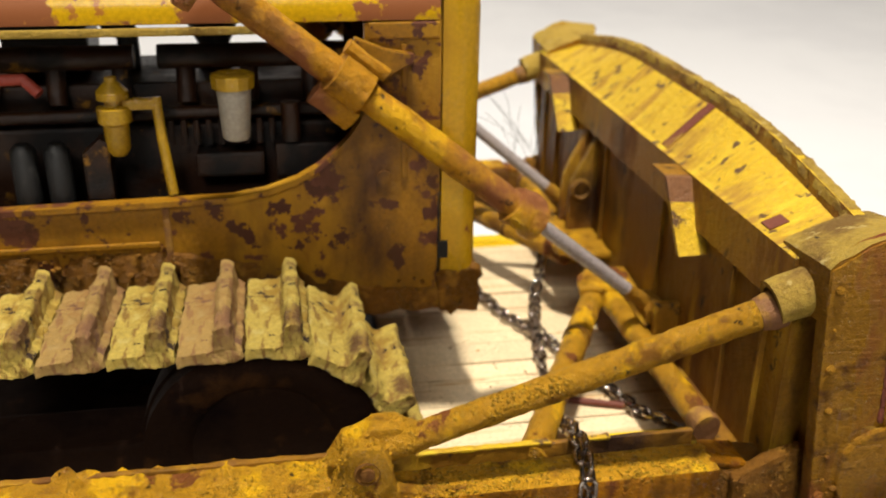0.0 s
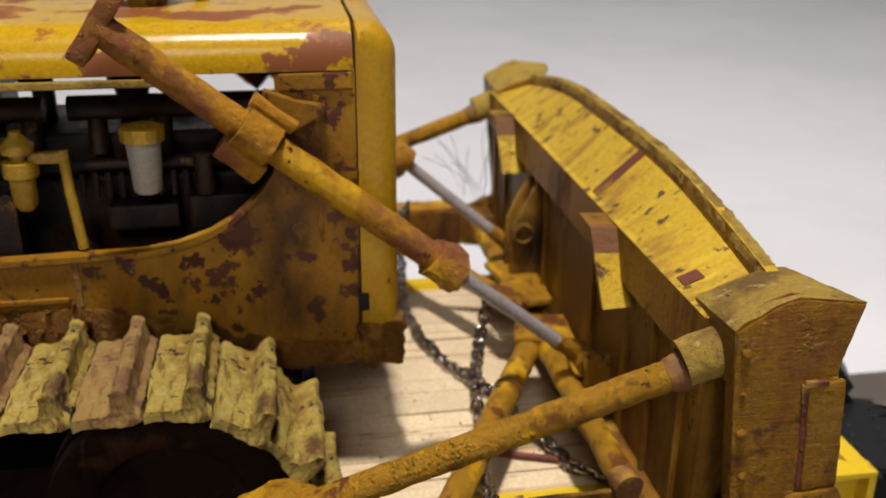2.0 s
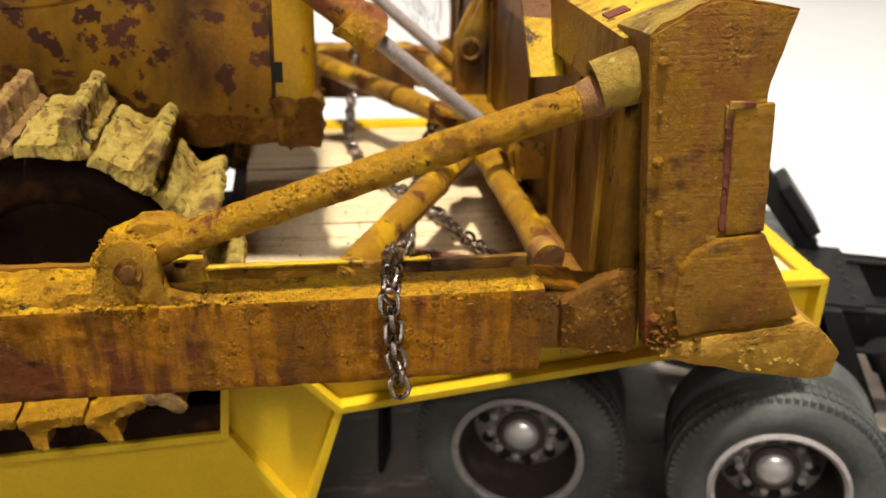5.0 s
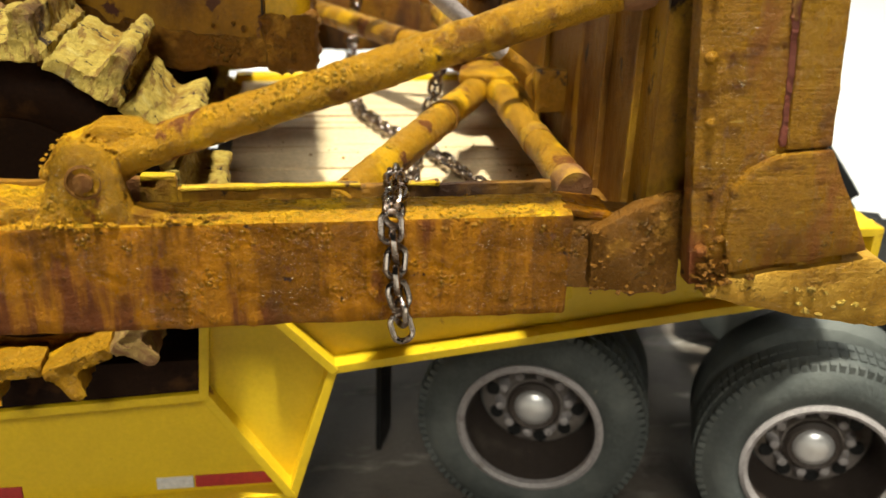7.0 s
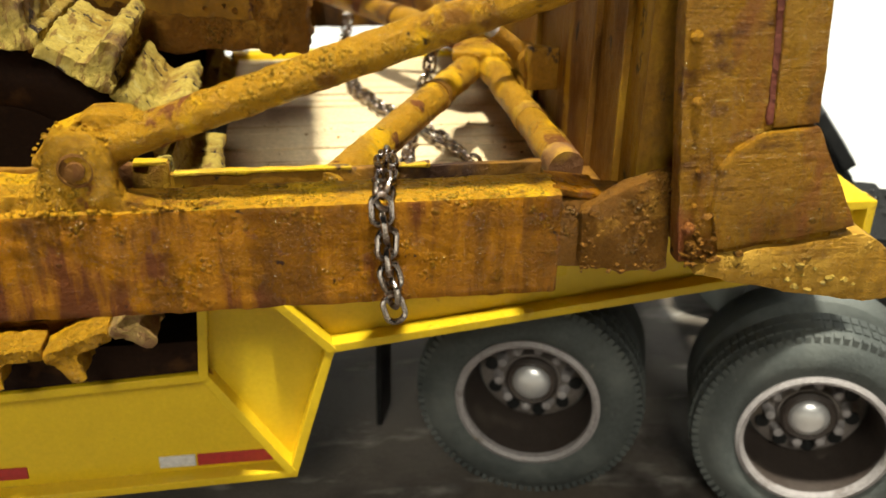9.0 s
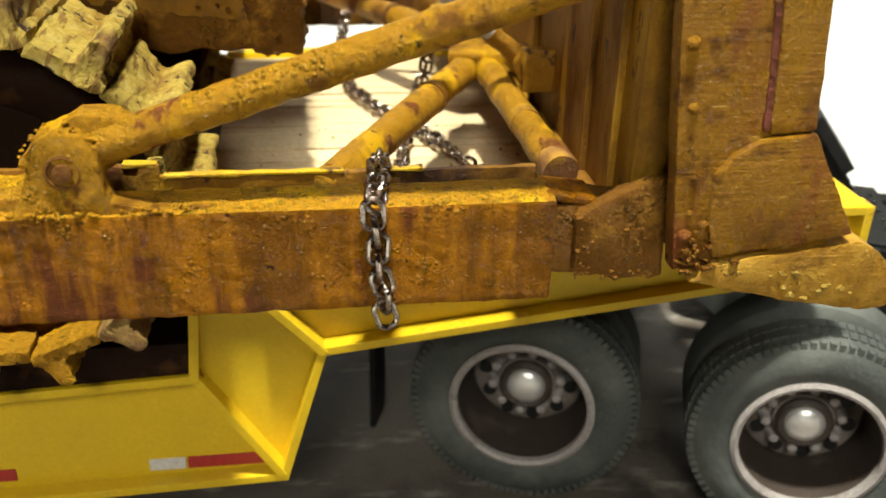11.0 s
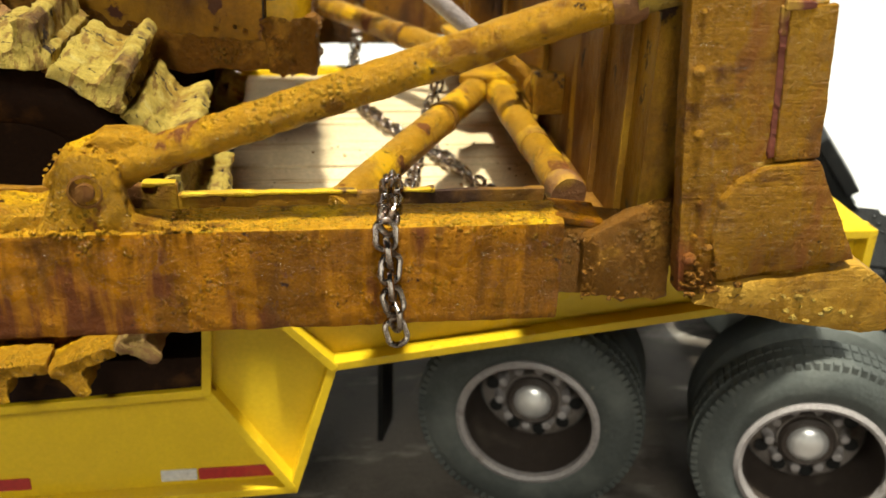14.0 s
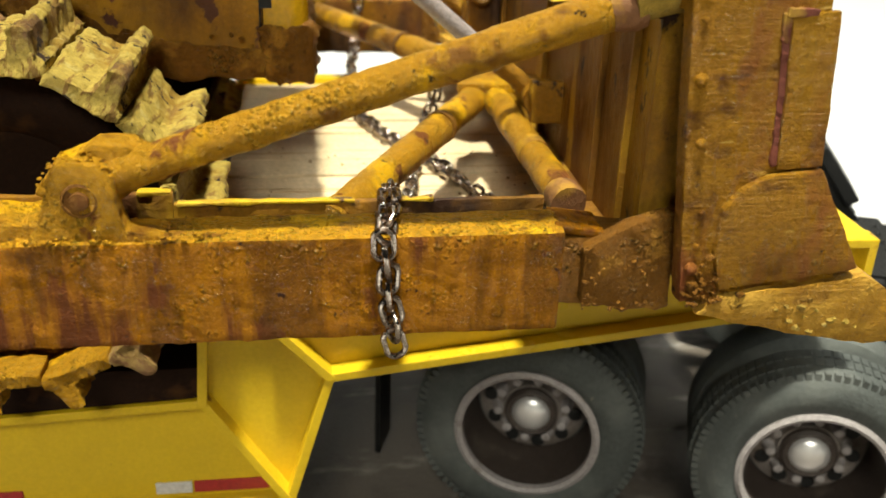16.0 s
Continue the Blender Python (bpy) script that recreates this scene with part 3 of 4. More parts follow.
def lift_cylinder(flip):
    f = mirrored if flip else (lambda p: p)
    top, trun, end, tip = (-7.45, 4.1, 7.9), (-5.25, 4.2, 6.13), (-2.2, 4.3, 3.68), (0.62, 4.75, 1.32)
    d = (Vector(end) - Vector(trun)).normalized()
    bm = B()
    tube(bm, f(top), f(end), 0.255, seg=24, rings=40)
    lumpy(bm, 0.12, 0.02, 3.0)
    body = part("lift_cylinder", bm, M_CYL, dozer, "ochre hydraulic cylinder stained purple-brown", smooth=True)
    bm = B()
    a, b = Vector(end) - d * 0.25, Vector(end) + d * 0.35
    tube(bm, f(a), f(b), 0.36, 0.4, seg=12, rings=3)
    lumpy(bm, 0.09, 0.09, 2.6, 0.7)
    part("gland", bm, M_CYL, body, "lumpy muddy gland nut", smooth=True)
    bm = B()
    tube(bm, f(end), f(Vector(end).lerp(Vector(tip), 0.84)), 0.14, seg=18)
    part("piston_rod", bm, M_ROD, body, "bare grey plastic rod", smooth=True)
    bm = B()
    tube(bm, f(Vector(end).lerp(Vector(tip), 0.8)), f(tip), 0.155, seg=14, rings=4)
    lumpy(bm, 0.1, 0.03, 3.0)
    part("rod_end", bm, M_BACK, body, "rusty brown rod end", smooth=True)
    bm = B()
    tube(bm, f((tip[0] + 0.05, tip[1] - 0.35, tip[2] - 0.05)), f((tip[0] + 0.05, tip[1] + 0.35, tip[2] - 0.05)), 0.24, seg=18)
    box(bm, tip[0] - 0.1, tip[0] + 0.6, *sorted((f((0, tip[1] - 0.5, 0))[1], f((0, tip[1] - 0.32, 0))[1])), tip[2] - 0.4, tip[2] + 0.3, 0.05)
    lumpy(bm, 0.12, 0.05, 2.4)
    part("rod_pin", bm, M_BACK, body, "rust-brown pivot pin", smooth=True)
    # trunnion collar and its arms
    bm = B()
    t = Vector(trun)
    tube(bm, f(t - d * 0.3), f(t + d * 0.3), 0.39, seg=16, rings=2)
    lumpy(bm, 0.14, 0.05, 2.0)
    collar = part("trunnion_collar", bm, M_CYL, body, smooth=True)
    n = Vector((d.z, 0, -d.x)) * (-1 if d.z > 0 else 1)
    bm = B()
    for s, w in ((1, 0.24), (-1, 0.13)):
        c = t + n * 0.46 * s
        tube(bm, f(c - d * 0.38), f(c + d * 0.42), w, seg=8, rings=3)
    lumpy(bm, 0.14, 0.05, 2.0)
    part("clamp", bm, M_CYL, body, smooth=True)
    bm = B()
    tube(bm, f((trun[0], trun[1], trun[2])), f((trun[0] + 0.1, 5.0, trun[2])), 0.26, seg=12)
    prism(bm, [(-5.3, 5.7), (-4.1, 6.3), (-4.1, 6.45), (-4.6, 6.55), (-5.1, 6.75)], *sorted((f((0, 4.72, 0))[1], f((0, 4.9, 0))[1])), 0.03)
    part("bracket", bm, M_SIDE, body)
    bm = B()
    t2 = Vector(top)
    box(bm, -0.15, 0.15, -0.25, 0.25, -0.6, 0.6, 0.06)
    m = Matrix.Translation(f(t2)) @ Matrix.Rotation(radians(34), 4, "Y")
    bmesh.ops.transform(bm, matrix=m, verts=bm.verts)
    lumpy(bm, 0.14, 0.04, 2.0)
    part("end_block", bm, M_CYL, body, "brown end block", smooth=True)
    return body


lift_cylinder(False)
lift_cylinder(True)


# ---- push frame ----
def push_arm(flip):
    ys = (0.0, 1.05) if not flip else (2 * MID - 1.05, 2 * MID)
    bm = B()
    s = 1 if not flip else -1
    near = ys[0] if not flip else ys[1]
    box(bm, -14, 0.0, *sorted((near, near + 0.74 * s)), -0.33, 0.97, 0.05, 2)
    lumpy(bm, 0.07, 0.022, 3.2, 0.9)
    arm = part("push_arm", bm, M_ARM, dozer, "square ochre push arm streaked with mud and rust", smooth=True)
    # Upward faces: yellow crust, its colour lightened to carry top light too.
    arm.data.materials.append(M_CRUST)
    for p in arm.data.polygons:
        p.material_index = int(p.normal.z > 0.6)
    bm = B()
    # Flange and channel floor take the darker brown in place of trough shade.
    box(bm, -4.75, -0.02, *sorted((near + 1.02 * s, near + 1.12 * s)), -0.3, 1.0, 0.02)
    box(bm, -14, -4.6, *sorted((near + 1.0 * s, near + 1.12 * s)), -0.3, 1.15, 0.02)
    lumpy(bm, 0.12, 0.02, 2.4, 0.7)
    part("inner_flange", bm, M_BACK, arm, "yellow-edged inner flange, browned darker for the shade in its channel", smooth=True)
    rim = B()
    for xa, xb in ((-4.55, -2.42), (-1.9, -1.45)):
        box(rim, xa, xb, *sorted((near + 1.0 * s, near + 1.13 * s)), 0.985, 1.03, 0.015)
    box(rim, -5.0, -4.6, *sorted((near + 0.98 * s, near + 1.13 * s)), 1.13, 1.19, 0.015)
    lumpy(rim, 0.08, 0.02, 3)
    part("flange_edge", rim, M_TOP, arm, "bright yellow strip along the flange edge", smooth=True)
    bm = B()
    box(bm, -14, -0.02, *sorted((near + 0.7 * s, near + 1.04 * s)), -0.28, 0.45, 0.02)
    part("channel_floor", bm, M_BACK, arm)
    # corner block to the blade
    bm = B()
    a = near
    prism(bm, [(-0.02, 0.8), (0.3, 0.82), (1.3, 0.7), (1.3, -0.12), (0.6, -0.16), (-0.02, -0.05)], a + 0.2 * s, a + 0.95 * s, 0.04)
    prism(bm, [(0.27, 0.74), (0.8, 1.0), (1.36, 1.22), (1.4, -0.1), (0.8, -0.12), (0.28, 0.0)], a + 0.04 * s, a + 0.26 * s, 0.03)
    lumpy(bm, 0.08, 0.03, 2.6, 0.9)
    part("corner_block", bm, M_MUD, arm, "mud-caked block joining arm and blade", smooth=True)
    bm = crumbs(random.Random(31), 45, lambda r: (0.3 + 0.9 * r.random() ** 1.6, a + s * 0.03, r.uniform(-0.1, 0.72)), 0.035)
    tagged(part("loose_mud", bm, M_MUD, arm, smooth=True), kind="stuff")
    bm = B()
    prism(bm, [(-0.06, 0.97), (0.55, 0.86), (0.6, 0.76), (-0.06, 0.88)], a + 0.2 * s, a + 0.85 * s, 0.02)
    lumpy(bm, 0.1, 0.03, 2.6)
    part("top_gusset", bm, M_ARM, arm, smooth=True)
    # strut lug on the arm
    bm = B()
    pts = [(-6.05, 0.9), (-5.95, 1.1), (-5.78, 1.6)] + [(-5.45 + 0.37 * math.cos(t), 1.52 + 0.37 * math.sin(t)) for t in [radians(d) for d in range(160, 19, -20)]] + [(-5.06, 1.3), (-4.98, 1.1), (-4.7, 1.05), (-4.5, 0.9)]
    prism(bm, pts, a + 0.06 * s, a + 0.4 * s, 0.04)
    lumpy(bm, 0.09, 0.05, 2.4, 0.6)
    lug = part("strut_lug", bm, M_STRUT, arm, "rounded muddy lug with a bolt", smooth=True)
    bm = B()
    lathe(bm, (-5.43, a + 0.1 * s, 1.47), (0, -s, 0), [(0, 0.2), (0.06, 0.2), (0.07, 0.17), (0.04, 0.16), (0.04, 0.11), (0.1, 0.1), (0.11, 0.04)], 16)
    part("bolt", bm, M_BACK, lug, "rusty bolt head", smooth=True)
    bm = crumbs(random.Random(9), 120, lambda r: (r.gauss(-5.4, 0.75), a + s * abs(r.gauss(0.1, 0.12)), 0.97 + 0.05 * r.random()), 0.038)
    tagged(part("loose_mud", bm, M_CRUST, lug, smooth=True), kind="stuff")
    bm = crumbs(random.Random(10), 34, lambda r: (lambda t: (-5.45 + 0.42 * math.cos(t), a + s * r.uniform(0.08, 0.5), 1.52 + 0.4 * math.sin(t)))(r.uniform(0.4, 2.9)), 0.03)
    tagged(part("loose_mud", bm, M_CRUST, lug, smooth=True), kind="stuff")
    # the mud-packed ledge behind the lug
    bm = B()
    box(bm, -14, -5.75, *sorted((a + 0.18 * s, a + 1.15 * s)), 0.85, 1.12, 0.08)
    lumpy(bm, 0.1, 0.12, 1.8, 0.8)
    part("mud_ledge", bm, M_STRUT, arm, "mud packed on the arm", smooth=True)
    rng = random.Random(5)
    bm = crumbs(rng, 420, lambda r: (r.uniform(-7, -0.02), a + s * r.uniform(0.02, 0.72), 0.97), 0.017)
    tagged(part("loose_mud", bm, M_CRUST, arm, smooth=True), kind="stuff")
    bm = crumbs(rng, 90, lambda r: (r.uniform(-7, -0.02), a + s * 0.004, 0.93 - 1.2 * r.random() ** 1.5), 0.014)
    tagged(part("loose_mud", bm, M_ARM, arm, smooth=True), kind="stuff")
    # diagonal strut to the blade
    bm = B()
    p, q = Vector((-5.3, a + 0.45 * s, 1.55)), Vector((0.72, a + 0.24 * s, 3.65))
    tube(bm, p, q, 0.215, 0.225, seg=36, rings=130)
    lumpy(bm, 0.1, 0.016, 4.5, 0.35)
    strut = part("brace_strut", bm, M_STRUT, dozer, "round ochre brace with rust spots", smooth=True)
    bm = B()
    prism(bm, [(-6.0, 1.4), (-5.75, 1.75), (-5.3, 2.0), (-4.9, 1.98), (-4.6, 1.85), (-4.7, 1.5), (-5.4, 1.25)], a + 0.36 * s, a + 0.85 * s, 0.08)
    lumpy(bm, 0.1, 0.06, 2.4)
    part("strut_eye", bm, M_STRUT, strut, smooth=True)
    bm = B()
    d = (q - p).normalized()
    tube(bm, q - d * 0.45, q - d * 0.1, 0.25, 0.29, seg=18, rings=3)
    lumpy(bm, 0.1, 0.05, 2.6)
    part("collar", bm, M_RUSTED, strut, "dull red-brown collar", smooth=True)
    bm = B()
    lathe(bm, q + Vector((0, 0, 0.1)), d, [(-0.22, 0.35), (0.42, 0.36), (0.42, 0.25), (-0.22, 0.25)], 28, ring=True)
    lumpy(bm, 0.1, 0.02, 2.2)
    part("strut_socket", bm, M_CAP, strut, "dusty round socket", smooth=True)
    return arm


push_arm(False)
push_arm(True)


def cross_brace(flip):
    f = mirrored if flip else (lambda p: p)
    foot, apex, front = (-2.75, 1.0, 0.72), (0.12, 6.6, 0.75), (0.4, 1.5, 0.76)
    bm = B()
    tube(bm, f(foot), f(apex), 0.25, 0.25, seg=22, rings=50)
    lumpy(bm, 0.12, 0.02, 3.0)
    ob = part("cross_brace", bm, M_STRUT, dozer, "ochre round cross brace", smooth=True)
    bm = B()
    tube(bm, f((0.36, 6.6, 0.76)), f(front), 0.235, 0.235, seg=22, rings=44)
    lumpy(bm, 0.12, 0.02, 3.0)
    part("front_brace", bm, M_STRUT, ob, smooth=True)
    bm = B()
    c, e = Vector(foot).lerp(Vector(apex), 0.655), Vector(foot).lerp(Vector(apex), 0.675)
    tube(bm, f(c), f(e), 0.275, seg=22)
    part("joint_ring", bm, M_BACK, ob, "dark joint ring")
    bm = B()
    g1, g2 = Vector((0.36, 6.6, 0.76)).lerp(Vector(front), 0.6), Vector((0.36, 6.6, 0.76)).lerp(Vector(front), 0.66)
    tube(bm, f(g1), f(g2), 0.243, seg=22)
    part("joint_ring", bm, M_BACK, ob, "dark joint ring")
    bm = B()
    tube(bm, f(Vector(front).lerp(Vector(g2), 0.12)), f(Vector(front) + Vector((0.02, -0.12, -0.02))), 0.26, 0.25, seg=18, rings=3)
    lumpy(bm, 0.1, 0.03, 3)
    part("collar", bm, M_RUSTED, ob, "dull red-brown collar", smooth=True)
    bm = B()
    prism(bm, [f(p)[:2] for p in [(-0.35, 6.2, 0), (0.9, 6.1, 0), (1.0, 7.2, 0), (0.2, 7.3, 0), (-0.2, 6.9, 0)]], 0.9, 1.05, 0.04, axis="z")
    lumpy(bm, 0.14, 0.02, 2.0)
    part("apex_plate", bm, M_STRUT, ob, "flat plate over the brace's apex", smooth=True)
    return ob


cross_brace(False)
cross_brace(True)


# ---- blade ----
def crest(y):
    """Height of the spill plate's ridge along the blade."""
    e = min(y + 0.7, 2 * MID + 0.7 - y)
    k = max(0.0, min(1.0, (e - 1.2) / 5.4))
    return 4.70 + 0.66 * math.sin(k * math.pi / 2)


def blade():
    y0, y1 = 0.45, 2 * MID - 0.45
    bm = B()
    n = 48
    loops = []
    for i in range(n + 1):
        y = y0 + (y1 - y0) * i / n
        c = crest(y)
        loops.append([bm.verts.new((x, y, z)) for x, z in [(1.02, 0.25), (1.02, 3.36), (0.86, 3.4), (0.9, 4.26), (1.0, 4.3), (1.88, c - 0.27), (1.93, c), (2.12, c), (2.12, 3.4), (2.0, 2.2), (2.4, 1.1), (3.2, 0.3), (2.6, 0.1)]])
    for a, b in zip(loops, loops[1:]):
        for i in range(len(a)):
            j = (i + 1) % len(a)
            bm.faces.new((a[i], a[j], b[j], b[i]))
    bm.faces.new(loops[0][::-1])
    bm.faces.new(loops[-1])
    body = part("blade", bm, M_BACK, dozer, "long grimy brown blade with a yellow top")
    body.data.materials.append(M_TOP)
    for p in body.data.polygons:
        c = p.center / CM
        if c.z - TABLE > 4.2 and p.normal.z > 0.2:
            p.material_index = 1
    bm = B()
    for i in range(n):
        ya, yb = y0 + 0.5 + (y1 - y0 - 1.0) * i / n, y0 + 0.5 + (y1 - y0 - 1.0) * (i + 1) / n
        vs = [[bm.verts.new((x, y, z)) for x, z in ((1.9, crest(y) - 0.16), (1.92, crest(y) - 0.03), (1.97, crest(y) + 0.01), (2.13, crest(y) + 0.01), (2.14, crest(y) - 0.2))] for y in (ya, yb)]
        for k in range(5):
            bm.faces.new((vs[0][k], vs[0][(k + 1) % 5], vs[1][(k + 1) % 5], vs[1][k]))
    bmesh.ops.remove_doubles(bm, verts=bm.verts, dist=0.001)
    lumpy(bm, 0.07, 0.022, 6.0, 0.8)
    part("crest_lip", bm, M_CAP, body, "dusty raised lip along the crest", smooth=True)
    for y, k in ((5.75, 1.0), (1.6, 0.35)):
        bm = B()
        rise = crest(y) - 0.27 - 4.3
        prism(bm, [(1.0, 4.29), (1.0, 4.325), (1.0 + 0.88 * k, 4.325 + rise * k), (1.0 + 0.88 * k, 4.29 + rise * k)], y - 0.15, y + 0.15, 0.0)
        part("weld_strip", bm, M_REDPAINT, body, "worn red-brown strip")
    # hanging tabs
    for yc in (3.42, 11.15):
        bm = B()
        low, high = [(0.48, yc, 3.0), (1.0, yc, 3.02)], [(0.4, yc + 0.75, 4.26), (1.14, yc + 0.75, 4.2)]
        rows = [[Vector(p).lerp(Vector(q), k) for p, q in zip(low, high)] for k in (0.0, 0.68, 1.0)]
        front = [[bm.verts.new(p) for p in row] for row in rows]
        back = [[bm.verts.new(p + Vector((0, 0.12, 0))) for p in row] for row in rows]
        for i in range(2):
            bm.faces.new((front[i][0], front[i][1], front[i + 1][1], front[i + 1][0]))
            bm.faces.new((back[i][1], back[i][0], back[i + 1][0], back[i + 1][1]))
            for k in (0, 1):
                bm.faces.new((front[i][k], front[i + 1][k], back[i + 1][k], back[i][k]))
        for r in (0, 2):
            bm.faces.new((front[r][0], front[r][1], back[r][1], back[r][0]))
        tab = part("hanging_tab", bm, M_TOP, body, "yellow tab with a brown top, bent from the blade")
        tab.data.materials.append(M_RUSTED)
        for p in tab.data.polygons:
            p.material_index = int(p.center.z / CM - TABLE > 3.85)
        bm = B()
        prism(bm, [(0.42, 4.16), (1.12, 4.1), (1.12, 4.22), (0.42, 4.26)], yc + 0.86, yc + 1.5, 0.02)
        part("tab_web", bm, M_BACK, tab)
    # back ribs
    for y in (1.1, 2.3, 5.4, 8.9, 12.9, 14.1):
        bm = B()
        box(bm, 0.93, 1.05, y - 0.04, y + 0.04, 0.4, 3.3, 0.015)
        part("back_seam", bm, M_BACK, body)
    # Added plates that close the end recesses, so no light leaks through.
    for ya, yb in ((-0.2, 0.5), (2 * MID - 0.5, 2 * MID + 0.2)):
        bm = B()
        box(bm, 1.5, 1.72, ya, yb, 0.2, 4.3, 0.02)
        part("recess_plate", bm, M_BACK, body, "dark plate added to keep light out of the recess beside the end plate")
    bm = B()
    box(bm, 0.6, 1.05, 0.4, 2 * MID - 0.4, 0.15, 0.42, 0.03)
    part("bottom_rail", bm, M_BACK, body)
    # upright plate with an eye
    bm = B()
    prism(bm, [(0.35, 0.9), (1.05, 0.9), (1.05, 3.3), (0.95, 3.3), (0.4, 2.2)], 9.55, 9.75, 0.03)
    prism(bm, [(0.35, 0.9), (1.05, 0.9), (1.05, 3.3), (0.95, 3.3), (0.4, 2.2)], 10.2, 10.4, 0.03)
    lumpy(bm, 0.14, 0.03, 2.4)
    eye = part("pivot_plate", bm, M_BACK, body, "muddy upright plate with an eye", smooth=True)
    bm = B()
    lathe(bm, (0.62, 9.5, 2.05), (0, -1, 0), [(-0.1, 0.26), (0.08, 0.26), (0.1, 0.2), (0.02, 0.16), (0.02, 0.02)], 18)
    part("eye", bm, M_BACK, eye, smooth=True)
    bm = B()
    prism(bm, [(0.2, 8.6), (1.05, 8.6), (1.05, 10.5), (-0.1, 10.4)], 0.85, 1.0, 0.02, axis="z")
    part("foot_plate", bm, M_STRUT, eye)
    for flip in (False, True):
        s, a = (1, -0.39) if not flip else (-1, 2 * MID + 0.39)
        # end cap: a humped outer edge that flattens towards the spill plate
        bm = B()
        outer = [(0.98, 3.6), (0.9, 4.5), (1.02, 4.62), (1.2, 4.69), (1.45, 4.85), (1.75, 4.94), (2.1, 4.89), (2.74, 4.8), (2.52, 3.9), (2.5, 3.6)]
        inner = [(1.0, 3.6), (0.98, 4.34), (1.06, 4.4), (1.2, 4.46), (1.45, 4.56), (1.75, 4.66), (1.95, 4.74), (2.3, 4.74), (2.3, 3.9), (2.3, 3.6)]
        loops = []
        for k in range(7):
            f = k / 6
            loops.append([bm.verts.new((p[0] + (q[0] - p[0]) * f, a - 0.03 * s + 1.4 * s * f, p[1] + (q[1] - p[1]) * f)) for p, q in zip(outer, inner)])
        for u, v in zip(loops, loops[1:]):
            for i in range(len(outer)):
                j = (i + 1) % len(outer)
                bm.faces.new((u[i], u[j], v[j], v[i]))
        bm.faces.new(loops[0][::-1])
        bm.faces.new(loops[-1])
        bmesh.ops.recalc_face_normals(bm, faces=bm.faces)
        lumpy(bm, 0.12, 0.015, 2.4, 0.4)
        cap = part("end_cap", bm, M_END, body, "end cap with a paler top", smooth=True)
        # Upward faces take the paler yellow, the others stay ochre.
        cap.data.materials.append(M_CAP)
        for p in cap.data.polygons:
            p.material_index = int(p.normal.z > 0.4)
        bm = B()
        prism(bm, [(0.92, 4.48), (0.98, 3.6), (1.12, 2.1), (1.32, 0.22), (3.25, 0.42), (2.72, 1.9), (2.56, 3.2), (2.49, 3.86), (2.73, 4.77), (2.1, 4.85), (1.75, 4.91), (1.45, 4.81), (1.2, 4.65)], a - 0.06 * s, a + 0.22 * s, 0.03)
        lumpy(bm, 0.11, 0.013, 2.4, 0.5)
        plate = part("end_plate", bm, M_END, body, "ochre end plate with red rust stains", smooth=True)
        bm = B()
        prism(bm, [(2.06, 3.6), (2.59, 3.66), (2.74, 1.93), (2.2, 1.9)], a - 0.12 * s, a - 0.02 * s, 0.025)
        lumpy(bm, 0.09, 0.012, 2.4)
        part("wear_strip", bm, M_END, plate, smooth=True)
        bm = B()
        prism(bm, [(1.97, 3.62), (2.08, 3.62), (2.21, 1.95), (2.13, 1.95)], a - 0.085 * s, a - 0.04 * s, 0.01)
        prism(bm, [(2.0, 3.6), (2.34, 3.6), (2.34, 3.67), (2.0, 3.69)], a - 0.13 * s, a - 0.04 * s, 0.01)
        lumpy(bm, 0.06, 0.03, 5.0, 0.6)
        part("rust_seam", bm, M_REDPAINT, plate, "dark red seam")
        bm = B()
        prism(bm, [(2.2, 1.85), (2.75, 1.89), (3.0, 1.45), (3.45, 0.64), (2.6, 0.52), (1.74, 0.42), (1.62, 0.9), (1.64, 1.42), (1.82, 1.66), (1.98, 1.76)], a - 0.16 * s, a + 0.1 * s, 0.035)
        lumpy(bm, 0.09, 0.018, 2.4, 0.5)
        part("end_bit", bm, M_END, plate, "muddy bolted end bit", smooth=True)
        bm = B()
        prism(bm, [(1.5, 0.1), (1.74, 0.34), (2.6, 0.42), (3.58, 0.55), (3.88, 0.36), (4.2, 0.02), (4.12, -0.36), (3.8, -0.4), (2.7, -0.2)], a - 0.16 * s, a + 0.7 * s, 0.04)
        lumpy(bm, 0.08, 0.028, 2.8, 0.6)
        part("corner_tip", bm, M_TIP, plate, "scraped cutting corner with clods of mud", smooth=True)
        rng = random.Random(8)
        for z in (0.75, 1.0, 1.35, 2.2, 3.0, 3.6, 4.2):
            x = 1.04 + (4.5 - z) * 0.094 + rng.uniform(-0.03, 0.08)
            bm = B()
            bmesh.ops.create_icosphere(bm, subdivisions=2, radius=rng.uniform(0.04, 0.085), matrix=Matrix.Translation((x, a - 0.07 * s, z + rng.uniform(-0.1, 0.1))))
            part("rivet", lumpy(bm, 0.05, 0.012, 6.0), M_END, plate, smooth=True)
        bm = crumbs(rng, 70, lambda r: (min(2.4, 1.34 + abs(r.gauss(0, 0.26))), a - s * r.uniform(0.06, 0.16), abs(r.gauss(0, 0.3)) + 0.2), 0.05)
        tagged(part("loose_mud", bm, M_MUD, plate, smooth=True), kind="stuff")
        bm = crumbs(rng, 13, lambda r: (lambda x: (x, a - s * 0.17, -0.2 + 0.12 * (x - 2.2) * -1 + r.uniform(0.1, 0.5)))(2.2 + 1.8 * r.random() ** 0.7), 0.06)
        tagged(part("loose_mud", bm, M_CAP, plate, "pale clods on the cutting corner", smooth=True), kind="stuff")
    bm = B()
